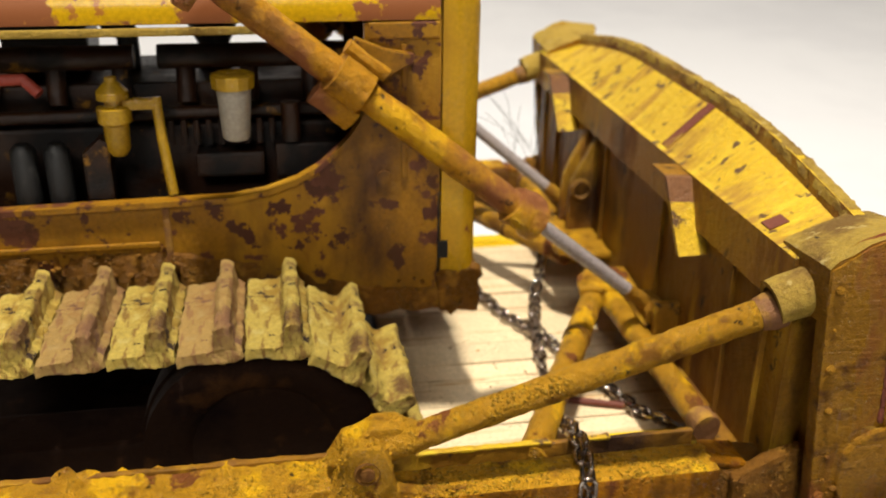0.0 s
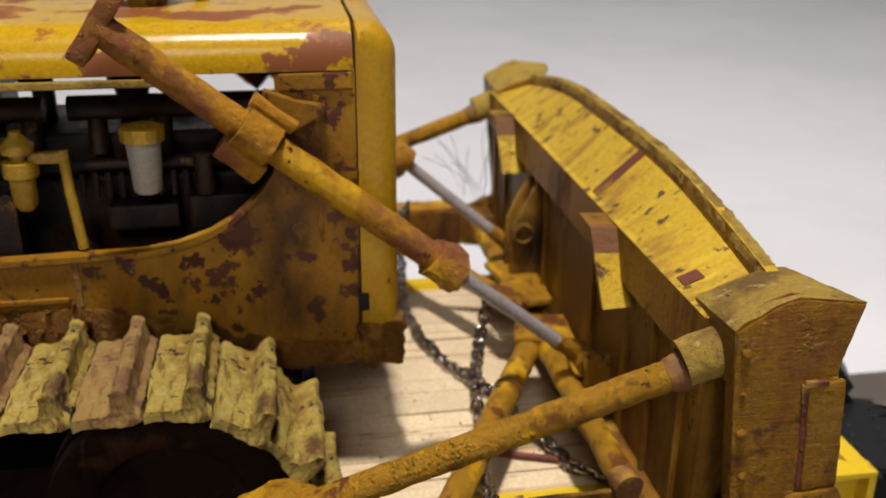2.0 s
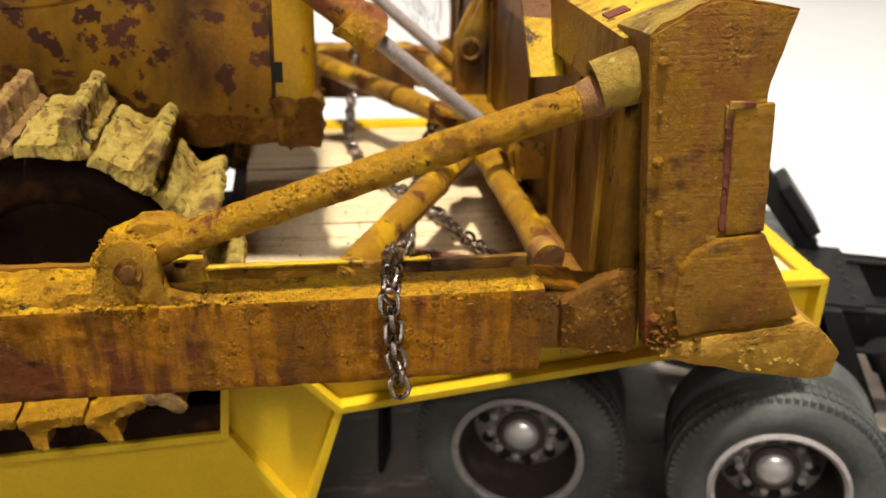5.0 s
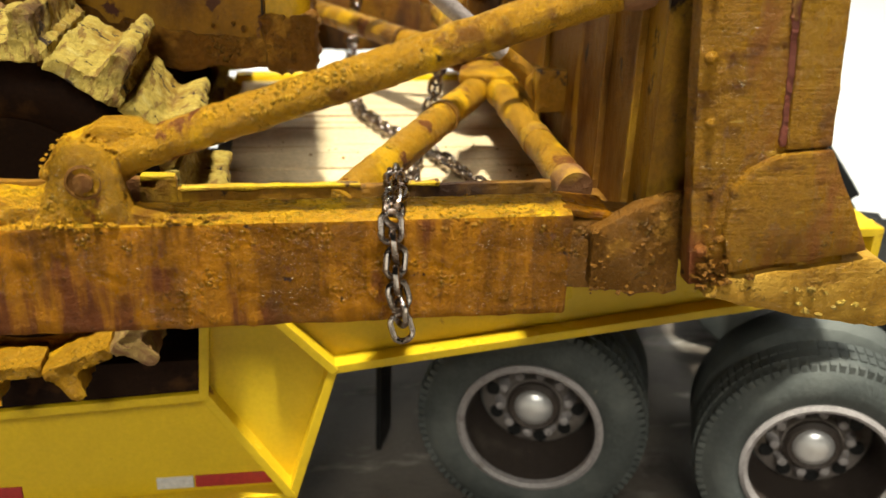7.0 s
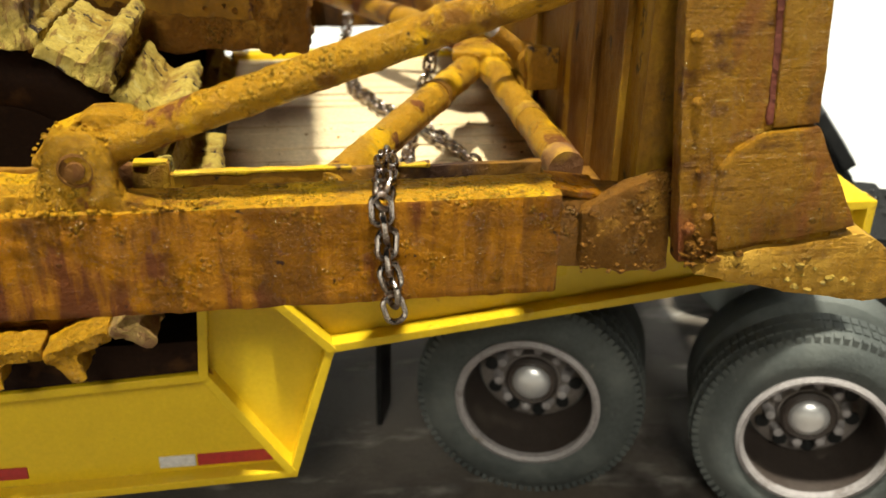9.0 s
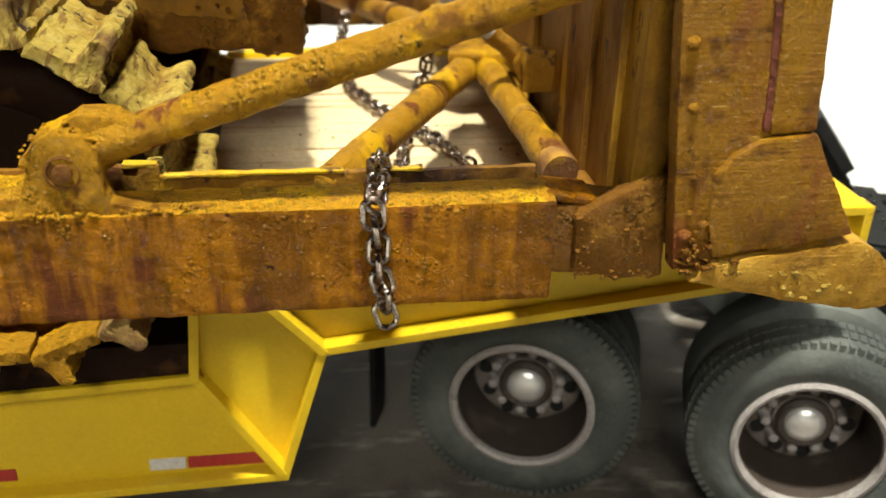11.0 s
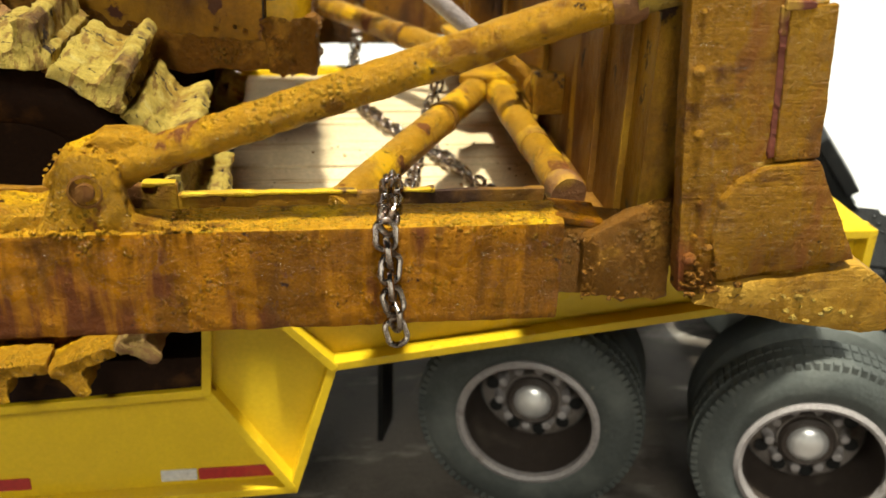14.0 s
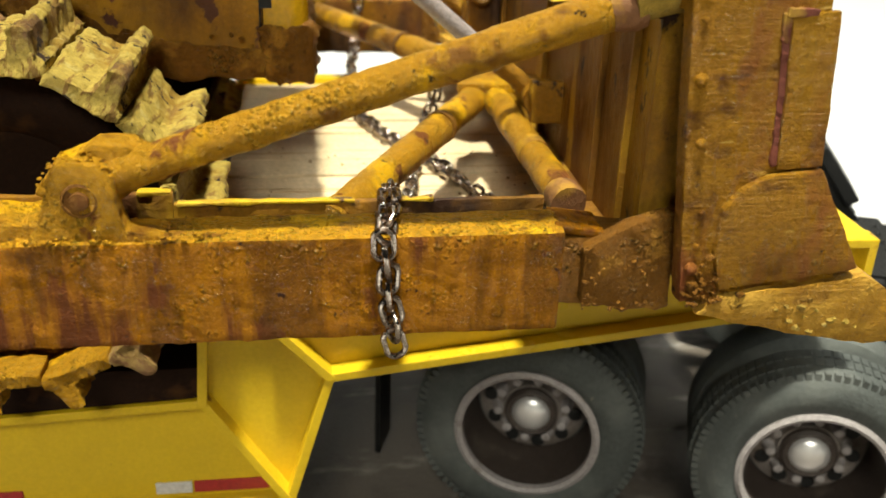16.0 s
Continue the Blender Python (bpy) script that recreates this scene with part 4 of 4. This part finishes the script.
    prism(bm, [(2.4, 0.55), (3.3, 0.5), (3.9, 0.2), (3.3, 0.02), (2.4, 0.1)], -0.2, 2 * MID + 0.2, 0.03)
    part("cutting_edge", bm, M_BACK, body)
    return body


blade()


# ---- crawler tracks ----
def track(flip):
    f = (lambda y: 2 * MID - y) if flip else (lambda y: y)
    ya, yb = sorted((f(2.0), f(4.5)))
    cx, cz, R, back = -6.95, 0.2, 2.2, -12.88
    frame_bm = B()
    box(frame_bm, -14, -6.2, ya + 0.75, yb - 0.55, -1.2, 0.5, 0.1)
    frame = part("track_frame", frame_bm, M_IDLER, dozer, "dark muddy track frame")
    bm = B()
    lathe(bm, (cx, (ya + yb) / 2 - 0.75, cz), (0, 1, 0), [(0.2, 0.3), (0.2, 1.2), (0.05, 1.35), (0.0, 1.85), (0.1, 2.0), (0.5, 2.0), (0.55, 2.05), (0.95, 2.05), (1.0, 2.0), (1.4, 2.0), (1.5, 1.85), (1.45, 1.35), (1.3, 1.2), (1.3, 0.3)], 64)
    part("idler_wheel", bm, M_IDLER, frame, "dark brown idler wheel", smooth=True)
    for x in (-9.3, -10.9, -12.5):
        bm = B()
        lathe(bm, (x, (ya + yb) / 2 - 0.7, -1.3), (0, 1, 0), [(0, 0.3), (0, 0.6), (0.25, 0.72), (0.35, 0.6), (1.05, 0.6), (1.15, 0.72), (1.4, 0.6), (1.4, 0.3)], 24)
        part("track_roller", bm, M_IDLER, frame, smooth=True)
    # one shoe: plate with a tall bar and a link under it, in its own frame (u along the track, n outwards)
    pitch = 1.03
    places = []
    x = back
    while x < cx:
        places.append((x, cz + R, 0.0))
        x += pitch
    over = (x - cx) / R
    a = over
    while a < math.pi:
        places.append((cx + R * math.sin(a), cz + R * math.cos(a), a))
        a += pitch / (R + 0.1)
    x = cx - (a - math.pi) * R
    while x > back:
        places.append((x, cz - R, math.pi))
        x -= pitch
    rng = random.Random(11)
    base = B()
    u0, u1 = -0.42, 0.46
    prism(base, [(u0, -0.06), (u0, 0.13), (0.06, 0.14), (0.14, 0.18), (0.19, 0.5), (0.25, 0.55), (0.35, 0.55), (0.41, 0.5), (0.46, 0.16), (0.57, 0.1), (0.57, -0.04), (0.3, -0.07), (-0.2, -0.07)], ya, yb, 0.015)
    lumpy(base, 0.085, 0.03, 2.2, 0.9)
    lumpy(base, 0.07, 0.024, 8.0, 1.2)
    for v in base.verts:
        v.co.z -= TABLE
    first = part("track_shoe", base, M_SHOE, frame, "", smooth=True)
    data, count = first.data, 0
    link = B()
    for yy in ((ya + yb) / 2 - 0.6, (ya + yb) / 2 + 0.45):
        prism(link, [(-0.5, -0.05), (0.55, -0.05), (0.55, -0.3), (0.2, -0.42), (-0.3, -0.42), (-0.5, -0.3)], yy, yy + 0.16, 0.03)
    tube(link, (-0.45, (ya + yb) / 2 - 0.62, -0.2), (-0.45, (ya + yb) / 2 + 0.64, -0.2), 0.12, seg=12)
    for v in link.verts:
        v.co.z -= TABLE
    first_link = part("link", link, M_MUD, first, smooth=True)
    for x, z, ang in places:
        m = Matrix.Translation((x * CM, 0, (z + TABLE) * CM)) @ Matrix.Rotation(ang + rng.uniform(-0.05, 0.05), 4, "Y") @ Matrix.Translation((0, rng.uniform(-0.0004, 0.0004), 0))
        if count == 0:
            first.matrix_parent_inverse = first.matrix_parent_inverse @ m
            first_link.matrix_parent_inverse = Matrix.Identity(4)
        else:
            ob = new("track_shoe", data)
            settle(ob, frame)
            ob.matrix_parent_inverse = ob.matrix_parent_inverse @ m
            lk = new("link", first_link.data)
            lk.parent = ob
            if ang > 2.4:  # the shoes on the ground run take a darker ochre
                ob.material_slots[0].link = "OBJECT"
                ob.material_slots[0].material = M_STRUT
        count += 1
    return frame


track(False)
track(True)


# ---- lowboy trailer ----
DECK = -0.7
NEAR, FAR = 3.25, 12.9
trailer = thing("lowboy_trailer", (0, MID, -5.4), "yellow model lowboy trailer with a bare wood deck", "trailer")


def trailer_side(flip):
    f = (lambda y: y) if not flip else (lambda y: NEAR + FAR - y)
    web = [(-3.42, -5.2), (-2.72, -2.8), (6.0, -1.72), (6.0, DECK - 0.02), (-4.55, DECK - 0.02), (-4.72, -3.16), (-14, -3.62), (-14, -5.5)]
    bm = B()
    prism(bm, web, *sorted((f(NEAR), f(NEAR + 0.25))), 0.0)
    beam = part("side_beam", bm, M_TRAILER, trailer, "smooth yellow side beam with a bend")
    rails = [[(-14, -5.5), (-3.42, -5.22)], [(-3.42, -5.22), (-2.72, -2.8)], [(-2.72, -2.8), (3.8, -2.03)], [(3.8, -2.03), (6.03, -1.72)], [(-4.72, -3.16), (-3.47, -5.14)], [(-3.55, -1.9), (-2.72, -2.8)], [(-14, -3.6), (-4.72, -3.16)], [(-4.72, -3.16), (-4.55, -0.8)], [(-4.5, DECK), (6.05, DECK)], [(6.03, -1.74), (6.03, DECK)]]
    for n_rail, ((xa, za), (xb, zb)) in enumerate(rails):
        bm = B()
        d = Vector((xb - xa, zb - za)).normalized()
        n = Vector((-d.y, d.x)) * 0.075
        e = d * 0.06
        prism(bm, [(xa - e.x + n.x, za - e.y + n.y), (xb + e.x + n.x, zb + e.y + n.y), (xb + e.x - n.x, zb + e.y - n.y), (xa - e.x - n.x, za - e.y - n.y)], *sorted((f(NEAR - 0.3 - 0.006 * n_rail), f(NEAR + 0.02 + 0.003 * n_rail))), 0.02)
        part("flange", bm, M_TRAILER, beam)
    for x, w, red in ((-13.6, 0.7, False), (-12.9, 1.3, True), (-9.6, 0.62, False), (-8.98, 1.3, True), (-5.62, 0.62, False), (-5.0, 1.28, True)):
        bm = B()
        box(bm, x, x + w - 0.03, *sorted((f(NEAR - 0.03), f(NEAR + 0.01))), -5.1, -4.88, 0.01)
        part("reflector_strip", bm, M_REFL_R if red else M_REFL_W, beam, "red reflector strip" if red else "silver reflector strip")
    return beam


trailer_side(False)
trailer_side(True)


def trailer_body():
    bm = B()
    box(bm, -4.55, 6.0, NEAR + 0.2, FAR - 0.2, DECK - 0.35, DECK - 0.22, 0.02)
    part("deck_pan", bm, M_BLACK, trailer)
    bm = B()
    prism(bm, [(-14, -3.5), (-4.75, -3.07), (-4.75, -2.52), (-14, -2.52)], NEAR - 0.27, FAR + 0.27, 0.02)
    # Its dark colour stands in for the shade above the side beam.
    part("low_deck", bm, M_IDLER, trailer, "low deck, its dark brown standing in for the shaded gap above the beam")
    bm = B()
    box(bm, -4.72, -4.5, NEAR + 0.2, FAR - 0.2, -3.7, DECK - 0.2, 0.02)
    part("riser", bm, M_BLACK, trailer)
    bm = B()
    box(bm, 5.97, 6.11, NEAR - 0.28, FAR + 0.28, -1.78, DECK + 0.02, 0.03)
    part("nose_plate", bm, M_TRAILER, trailer)
    bm = B()
    box(bm, -4.5, 6.06, NEAR - 0.3, NEAR + 0.12, DECK - 0.1, DECK + 0.04, 0.02)
    part("edge_trim", bm, M_TRAILER, trailer)
    bm = B()
    box(bm, -4.5, 6.06, FAR - 0.12, FAR + 0.3, DECK - 0.1, DECK + 0.04, 0.02)
    part("edge_trim", bm, M_TRAILER, trailer)
    bm = B()
    box(bm, 5.72, 6.09, NEAR - 0.28, FAR + 0.28, DECK - 0.1, DECK + 0.06, 0.02)
    part("edge_trim", bm, M_TRAILER, trailer)
    rng = random.Random(4)
    y = NEAR + 0.14
    while y < FAR - 0.3:
        w = min(0.8 * rng.uniform(0.93, 1.07), FAR - 0.13 - y)
        bm = B()
        dz = rng.uniform(-0.02, 0.025)
        box(bm, -4.45 + rng.uniform(0, 0.06), 5.7 - rng.uniform(0, 0.05), y, y + w - 0.035, DECK - 0.25, DECK - 0.02 + dz, 0.025)
        part("plank", bm, M_WOOD, trailer)
        y += w


trailer_body()


# ---- truck under the gooseneck ----
truck = thing("truck_chassis", (4, 8, -TABLE), "black model truck chassis with dual rear wheels", "truck")
YAW = radians(-20)
TM = Matrix.Translation((1.12, 5.55, -5.4)) @ Matrix.Rotation(YAW, 4, "Z")


def tput(bm):
    bmesh.ops.transform(bm, matrix=TM, verts=bm.verts)
    return bm


def wheel(x, y, side):
    """A wheel whose outer face lies at y (truck frame); side -1 faces the near side."""
    s = side
    bm = B()
    R, w = 2.2, 1.15
    prof = [(0.08, 1.36), (0.0, 1.43), (-0.04, 1.67), (-0.02, 1.86), (0.06, 2.03), (0.12, 2.1), (0.2, 2.17), (0.32, R), (w - 0.32, R), (w - 0.2, 2.17), (w - 0.06, 2.03), (w, 1.82), (w, 1.43), (w - 0.1, 1.36)]
    lathe(bm, (x, y, 0), (0, -s, 0), prof, 72, ring=True)
    tyre = tput(bm)
    w_ob = part("tyre", tyre, M_RUBBER, truck, "dusty black rubber tyre with ribbed tread", smooth=True)
    bm = B()
    n = 84
    for i in range(n):
        a = 2 * math.pi * i / n
        m = Matrix.Translation((x, y, 0)) @ Matrix.Rotation(a, 4, "Y") @ Matrix.Translation((0, -s * 0.18, 2.1))
        bmesh.ops.create_cube(bm, size=1.0, matrix=m @ Matrix.Diagonal((0.1, 0.22, 0.15, 1)))
        for k in (0.42, 0.72):
            bmesh.ops.create_cube(bm, size=1.0, matrix=Matrix.Translation((x, y, 0)) @ Matrix.Rotation(a + 0.02, 4, "Y") @ Matrix.Translation((0, -s * k, 2.19)) @ Matrix.Diagonal((0.12, 0.24, 0.07, 1)))
    tagged(part("tread", tput(bm), M_RUBBER, w_ob), kind="stuff")
    bm = B()
    lathe(bm, (x, y, 0), (0, -s, 0), [(0.1, 1.24), (-0.02, 1.25), (-0.06, 1.32), (-0.02, 1.4), (0.1, 1.39), (0.12, 1.28)], 56, ring=True)
    part("rim_ring", tput(bm), M_RIM, w_ob, "grey steel rim ring", smooth=True)
    bm = B()
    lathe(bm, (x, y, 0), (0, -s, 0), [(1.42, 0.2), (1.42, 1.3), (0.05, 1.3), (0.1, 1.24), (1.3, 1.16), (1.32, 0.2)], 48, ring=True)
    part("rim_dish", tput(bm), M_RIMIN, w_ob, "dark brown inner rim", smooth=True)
    bm = B()
    lathe(bm, (x, y, 0), (0, -s, 0), [(1.3, 0.1), (1.28, 1.1), (1.2, 1.1), (1.12, 0.98), (1.06, 0.7), (1.0, 0.6), (0.86, 0.56), (0.84, 0.1)], 40)
    part("hub_disc", tput(bm), M_HUB, w_ob, "grey-brown hub flange", smooth=True)
    for i in range(10):
        a = 2 * math.pi * (i + 0.3) / 10
        bm = B()
        p = Vector((x + 0.68 * math.cos(a), y - s * 1.02, 0.68 * math.sin(a)))
        lathe(bm, p, (0, -s, 0), [(-0.2, 0.03), (-0.18, 0.09), (-0.02, 0.11), (0.06, 0.15)], 12)
        part("wheel_nut", tput(bm), M_RIM, w_ob, smooth=True)
        bm = B()
        a += math.pi / 10
        p = Vector((x + 0.86 * math.cos(a), y - s * 1.08, 0.86 * math.sin(a)))
        lathe(bm, p, (0, -s, 0), [(-0.03, 0.135), (0.1, 0.135)], 14)
        part("hand_hole", tput(bm), M_BLACK, w_ob, smooth=True)
    bm = B()
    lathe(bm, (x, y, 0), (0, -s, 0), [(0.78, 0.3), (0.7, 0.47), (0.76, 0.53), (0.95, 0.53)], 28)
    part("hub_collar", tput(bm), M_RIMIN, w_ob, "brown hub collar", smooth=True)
    bm = B()
    lathe(bm, (x, y, 0), (0, -s, 0), [(0.58, 0.02), (0.6, 0.2), (0.66, 0.33), (0.72, 0.38), (0.95, 0.38)], 28)
    part("hub_cap", tput(bm), M_CHROME, w_ob, "shiny chrome hub cap", smooth=True)
    return w_ob


def truck_frame():
    for x in (0.2, 5.48):
        wheel(x, -0.85, -1)
        wheel(x, 9.45, 1)
        for yy, s in ((0.45, -1), (8.15, 1)):
            bm = B()
            lathe(bm, (x, yy, 0), (0, -s, 0), [(0.0, 1.3), (0.0, 1.9), (0.15, 2.15), (0.3, 2.2), (0.9, 2.2), (1.05, 2.1), (1.1, 1.3)], 48)
            part("inner_tyre", tput(bm), M_RUBBER, truck, smooth=True)
        bm = B()
        tube(bm, (x, 1.0, 0), (x, 7.6, 0), 0.35, seg=16)
        bmesh.ops.create_icosphere(bm, subdivisions=2, radius=0.9, matrix=Matrix.Translation((x, 4.3, 0)))
        part("axle", tput(bm), M_BLACK, truck, smooth=True)
    for y in (2.9, 5.6):
        bm = B()
        box(bm, -3.0, 26, y, y + 0.12, 1.45, 2.5, 0.02)
        box(bm, -3.0, 26, y - 0.22, y + 0.25, 2.42, 2.5, 0.02)
        box(bm, -3.0, 26, y - 0.22, y + 0.25, 1.42, 1.5, 0.02)
        rail = part("frame_rail", tput(bm), M_BLACK, truck, "black channel frame rail")
        bm = B()
        for i in range(40):
            for z in (1.75, 2.2):
                bmesh.ops.create_icosphere(bm, subdivisions=1, radius=0.055, matrix=Matrix.Translation((-1 + i * 0.6, y - 0.01, z)))
        tagged(part("rivet_line", tput(bm), M_BLACK, rail), kind="stuff")
    bm = B()
    box(bm, 6.2, 7.3, 2.7, 5.9, 2.5, 2.6, 0.02)
    plate = part("cross_plate", tput(bm), M_BLACK, truck, "black riveted cross plate")
    bm = B()
    for i in range(6):
        for x in (6.4, 7.1):
            bmesh.ops.create_icosphere(bm, subdivisions=1, radius=0.06, matrix=Matrix.Translation((x, 3.1 + i * 0.45, 2.61)))
    tagged(part("rivet_line", tput(bm), M_BLACK, plate), kind="stuff")
    bm = B()
    prism(bm, [(6.3, 2.6), (6.75, 2.6), (7.95, 0.2), (7.75, -0.1), (7.4, 0.1)], 2.3, 2.55, 0.03)
    part("sloping_bracket", tput(bm), M_BLACK, truck, "black bracket sloping down from the rail")
    bm = B()
    tube(bm, (7.75, 2.2, 1.7), (9.9, 1.9, -2.2), 0.24, 0.34, seg=20)
    tube(bm, (7.6, 2.2, 1.95), (7.85, 2.18, 1.5), 0.33, seg=20)
    part("air_line", tput(bm), M_BLACK, truck, "thick dark grey ribbed hose", smooth=True)
    bm = B()
    prism(bm, [(7.75, 0.0), (8.2, -0.2), (9.8, -2.6), (9.5, -2.7), (8.2, -0.9), (7.7, -0.3)], 1.5, 2.1, 0.04)
    part("fender", tput(bm), M_BLACK, truck, "black fender end")
    for y in (5.6, 6.3):
        bm = B()
        prism(bm, [(4.3, 4.9), (5.2, 4.6), (6.9, 2.5), (6.3, 2.5), (5.3, 3.7), (4.4, 4.2)], y, y + 0.15, 0.03)
        prism(bm, [(4.4, 2.5), (4.7, 2.5), (4.9, 4.4), (4.6, 4.4)], y, y + 0.15, 0.03)
        part("fifth_wheel_ramp", tput(bm), M_BLACK, truck, "black sloping ramp arm on the frame")
    bm = B()
    box(bm, -0.75, 0.75, 5.4, 6.7, 0, 0.3, 0.05)
    bmesh.ops.transform(bm, matrix=Matrix.Translation((6.0, 0, 3.55)) @ Matrix.Rotation(radians(52), 4, "Y"), verts=bm.verts)
    part("ramp_block", tput(bm), M_BLACK, truck)
    for x in (-2.4, 2.7, 7.4, 12, 17):
        bm = B()
        box(bm, x, x + 0.3, 2.95, 5.6, 1.5, 2.4, 0.03)
        part("cross_member", tput(bm), M_BLACK, truck)
    # mud flap hanger
    bm = B()
    box(bm, -3.12, -3.0, 0.3, 1.2, -1.9, 1.9, 0.03)
    part("mud_flap", tput(bm), M_BLACK, truck, "thin black mud flap")
    bm = B()
    box(bm, -3.12, -2.9, 0.2, 8.4, 1.9, 2.15, 0.03)
    part("flap_bar", tput(bm), M_BLACK, truck)


truck_frame()


# ---- tie-down chains ----
def chain(pts, name_label, size=0.36):
    """Links along a line through pts; every second link stands across."""
    pts = [Vector(p) for p in pts]
    at = thing("tie_down_chain", pts[0], name_label, "chain", "tie-down chains")
    L, W, r = size * 0.95, size * 0.4, size * 0.1
    pitch = L - 4 * r
    total = sum((b - a).length for a, b in zip(pts, pts[1:]))
    n = int(total / pitch)

    def along(s):
        for a, b in zip(pts, pts[1:]):
            l = (b - a).length
            if s <= l:
                return a.lerp(b, s / l), (b - a).normalized()
            s -= l
        return pts[-1], (pts[-1] - pts[-2]).normalized()

    bm = B()
    k, tube_n = 22, 8
    ring = []
    hx = (L - 2 * W + 2 * r) / 2
    for i in range(k):
        a = 2 * math.pi * i / k
        c = Vector((math.cos(a) * (W - r) + (hx if math.cos(a) > 1e-6 else -hx if math.cos(a) < -1e-6 else 0), math.sin(a) * (W - r), 0))
        o = Vector((math.cos(a), math.sin(a), 0))
        ring.append([bm.verts.new(c + r * (math.cos(b) * o + math.sin(b) * Vector((0, 0, 1)))) for b in [2 * math.pi * j / tube_n for j in range(tube_n)]])
    for i in range(k):
        u, v = ring[i], ring[(i + 1) % k]
        for j in range(tube_n):
            bm.faces.new((u[j], v[j], v[(j + 1) % tube_n], u[(j + 1) % tube_n]))
    for v in bm.verts:
        v.co.z -= TABLE
    proto = None
    rng = random.Random(len(pts) * 7 + n)
    for i in range(n + 1):
        p, d = along(i * pitch)
        side = d.cross(Vector((0.3, 0.2, 1)) if abs(d.z) < 0.9 else Vector((1, 0.1, 0))).normalized()
        up = side.cross(d)
        m = Matrix((d, up, side)).transposed().to_4x4() @ Matrix.Rotation(radians(90 if i % 2 else 0) + rng.uniform(-0.6, 0.6), 4, "X") @ Matrix.Rotation(rng.uniform(-0.2, 0.2), 4, "Z")
        m = Matrix.Translation((p.x * CM, p.y * CM, (p.z + TABLE) * CM)) @ m
        if proto is None:
            proto = part("link", bm, M_CHAIN, at, smooth=True)
            ob = proto
        else:
            ob = new("link", proto.data)
            settle(ob, at)
        ob.matrix_parent_inverse = Matrix.Translation(-Vector(at.location)) @ m
    return at


chain([(-2.02, -0.12, -0.36), (-2.1, -0.1, 0.5), (-2.16, -0.09, 0.95), (-2.1, 0.12, 1.06), (-2.0, 0.95, 1.12), (-1.95, 1.2, 1.06), (-1.7, 2.9, 0.1), (-1.42, 4.38, -0.58), (-1.19, 5.5, -0.6), (-0.92, 7.4, -0.6), (-0.45, 9.2, -0.52), (-0.1, 9.75, 0.45)], "tarnished steel chain draped over the push arm and along the deck", 0.39)
chain([(-1.5, 14.35, 1.12), (-1.62, 14.1, 1.05), (-1.7, 14.0, 0.1), (-1.9, 12.6, -0.5), (-2.0, 11.5, -0.58), (-1.82, 9.7, -0.6), (-1.37, 8.26, -0.6), (-0.92, 7.3, -0.5), (-0.44, 6.32, -0.6), (-0.07, 5.07, -0.6), (0.32, 3.94, -0.6), (0.9, 3.4, -0.6)], "tarnished steel chain from the far push arm across the wood deck", 0.4)


# ---- small things ----
def red_rod():
    bm = B()
    tube(bm, (-1.2, 4.75, DECK + 0.06), (0.35, 4.2, DECK + 0.06), 0.07, seg=12)
    ob = part("plastic_rod", bm, M_REDPAINT, None, smooth=True)
    return tagged(ob, "short dull red plastic rod lying on the deck", "rod")


def fibres():
    rng = random.Random(21)
    bm = B()
    for _ in range(11):
        p = Vector((rng.uniform(-0.2, 0.6), rng.uniform(12.4, 13.6), rng.uniform(1.6, 2.0)))
        d = Vector((rng.uniform(-1.1, 0.3), rng.uniform(-0.4, 0.6), rng.uniform(0.9, 1.8)))
        q = p
        for k in range(4):
            n = q + d * 0.3
            tube(bm, q, n, 0.007, 0.006, seg=5)
            q, d = n, d + Vector((rng.uniform(-0.25, 0.25), rng.uniform(-0.2, 0.2), -0.12))
    ob = part("plant_fibres", bm, M_HAIR, None)
    return tagged(ob, "fine dark dry fibres caught on the far push arm", "fibres", kind="stuff")


def deck_dirt():
    rng = random.Random(33)
    bm = crumbs(rng, 70, lambda r: (r.uniform(-4.2, 1.5), r.choice((5.0, 5.9, 7.5)) + r.gauss(0, 0.35), DECK), 0.03)
    ob = part("dirt_crumbs", bm, M_MUD, None, smooth=True)
    return tagged(ob, "brown dirt crumbs scattered on the wood deck", "dirt", kind="stuff")


red_rod()
fibres()
deck_dirt()
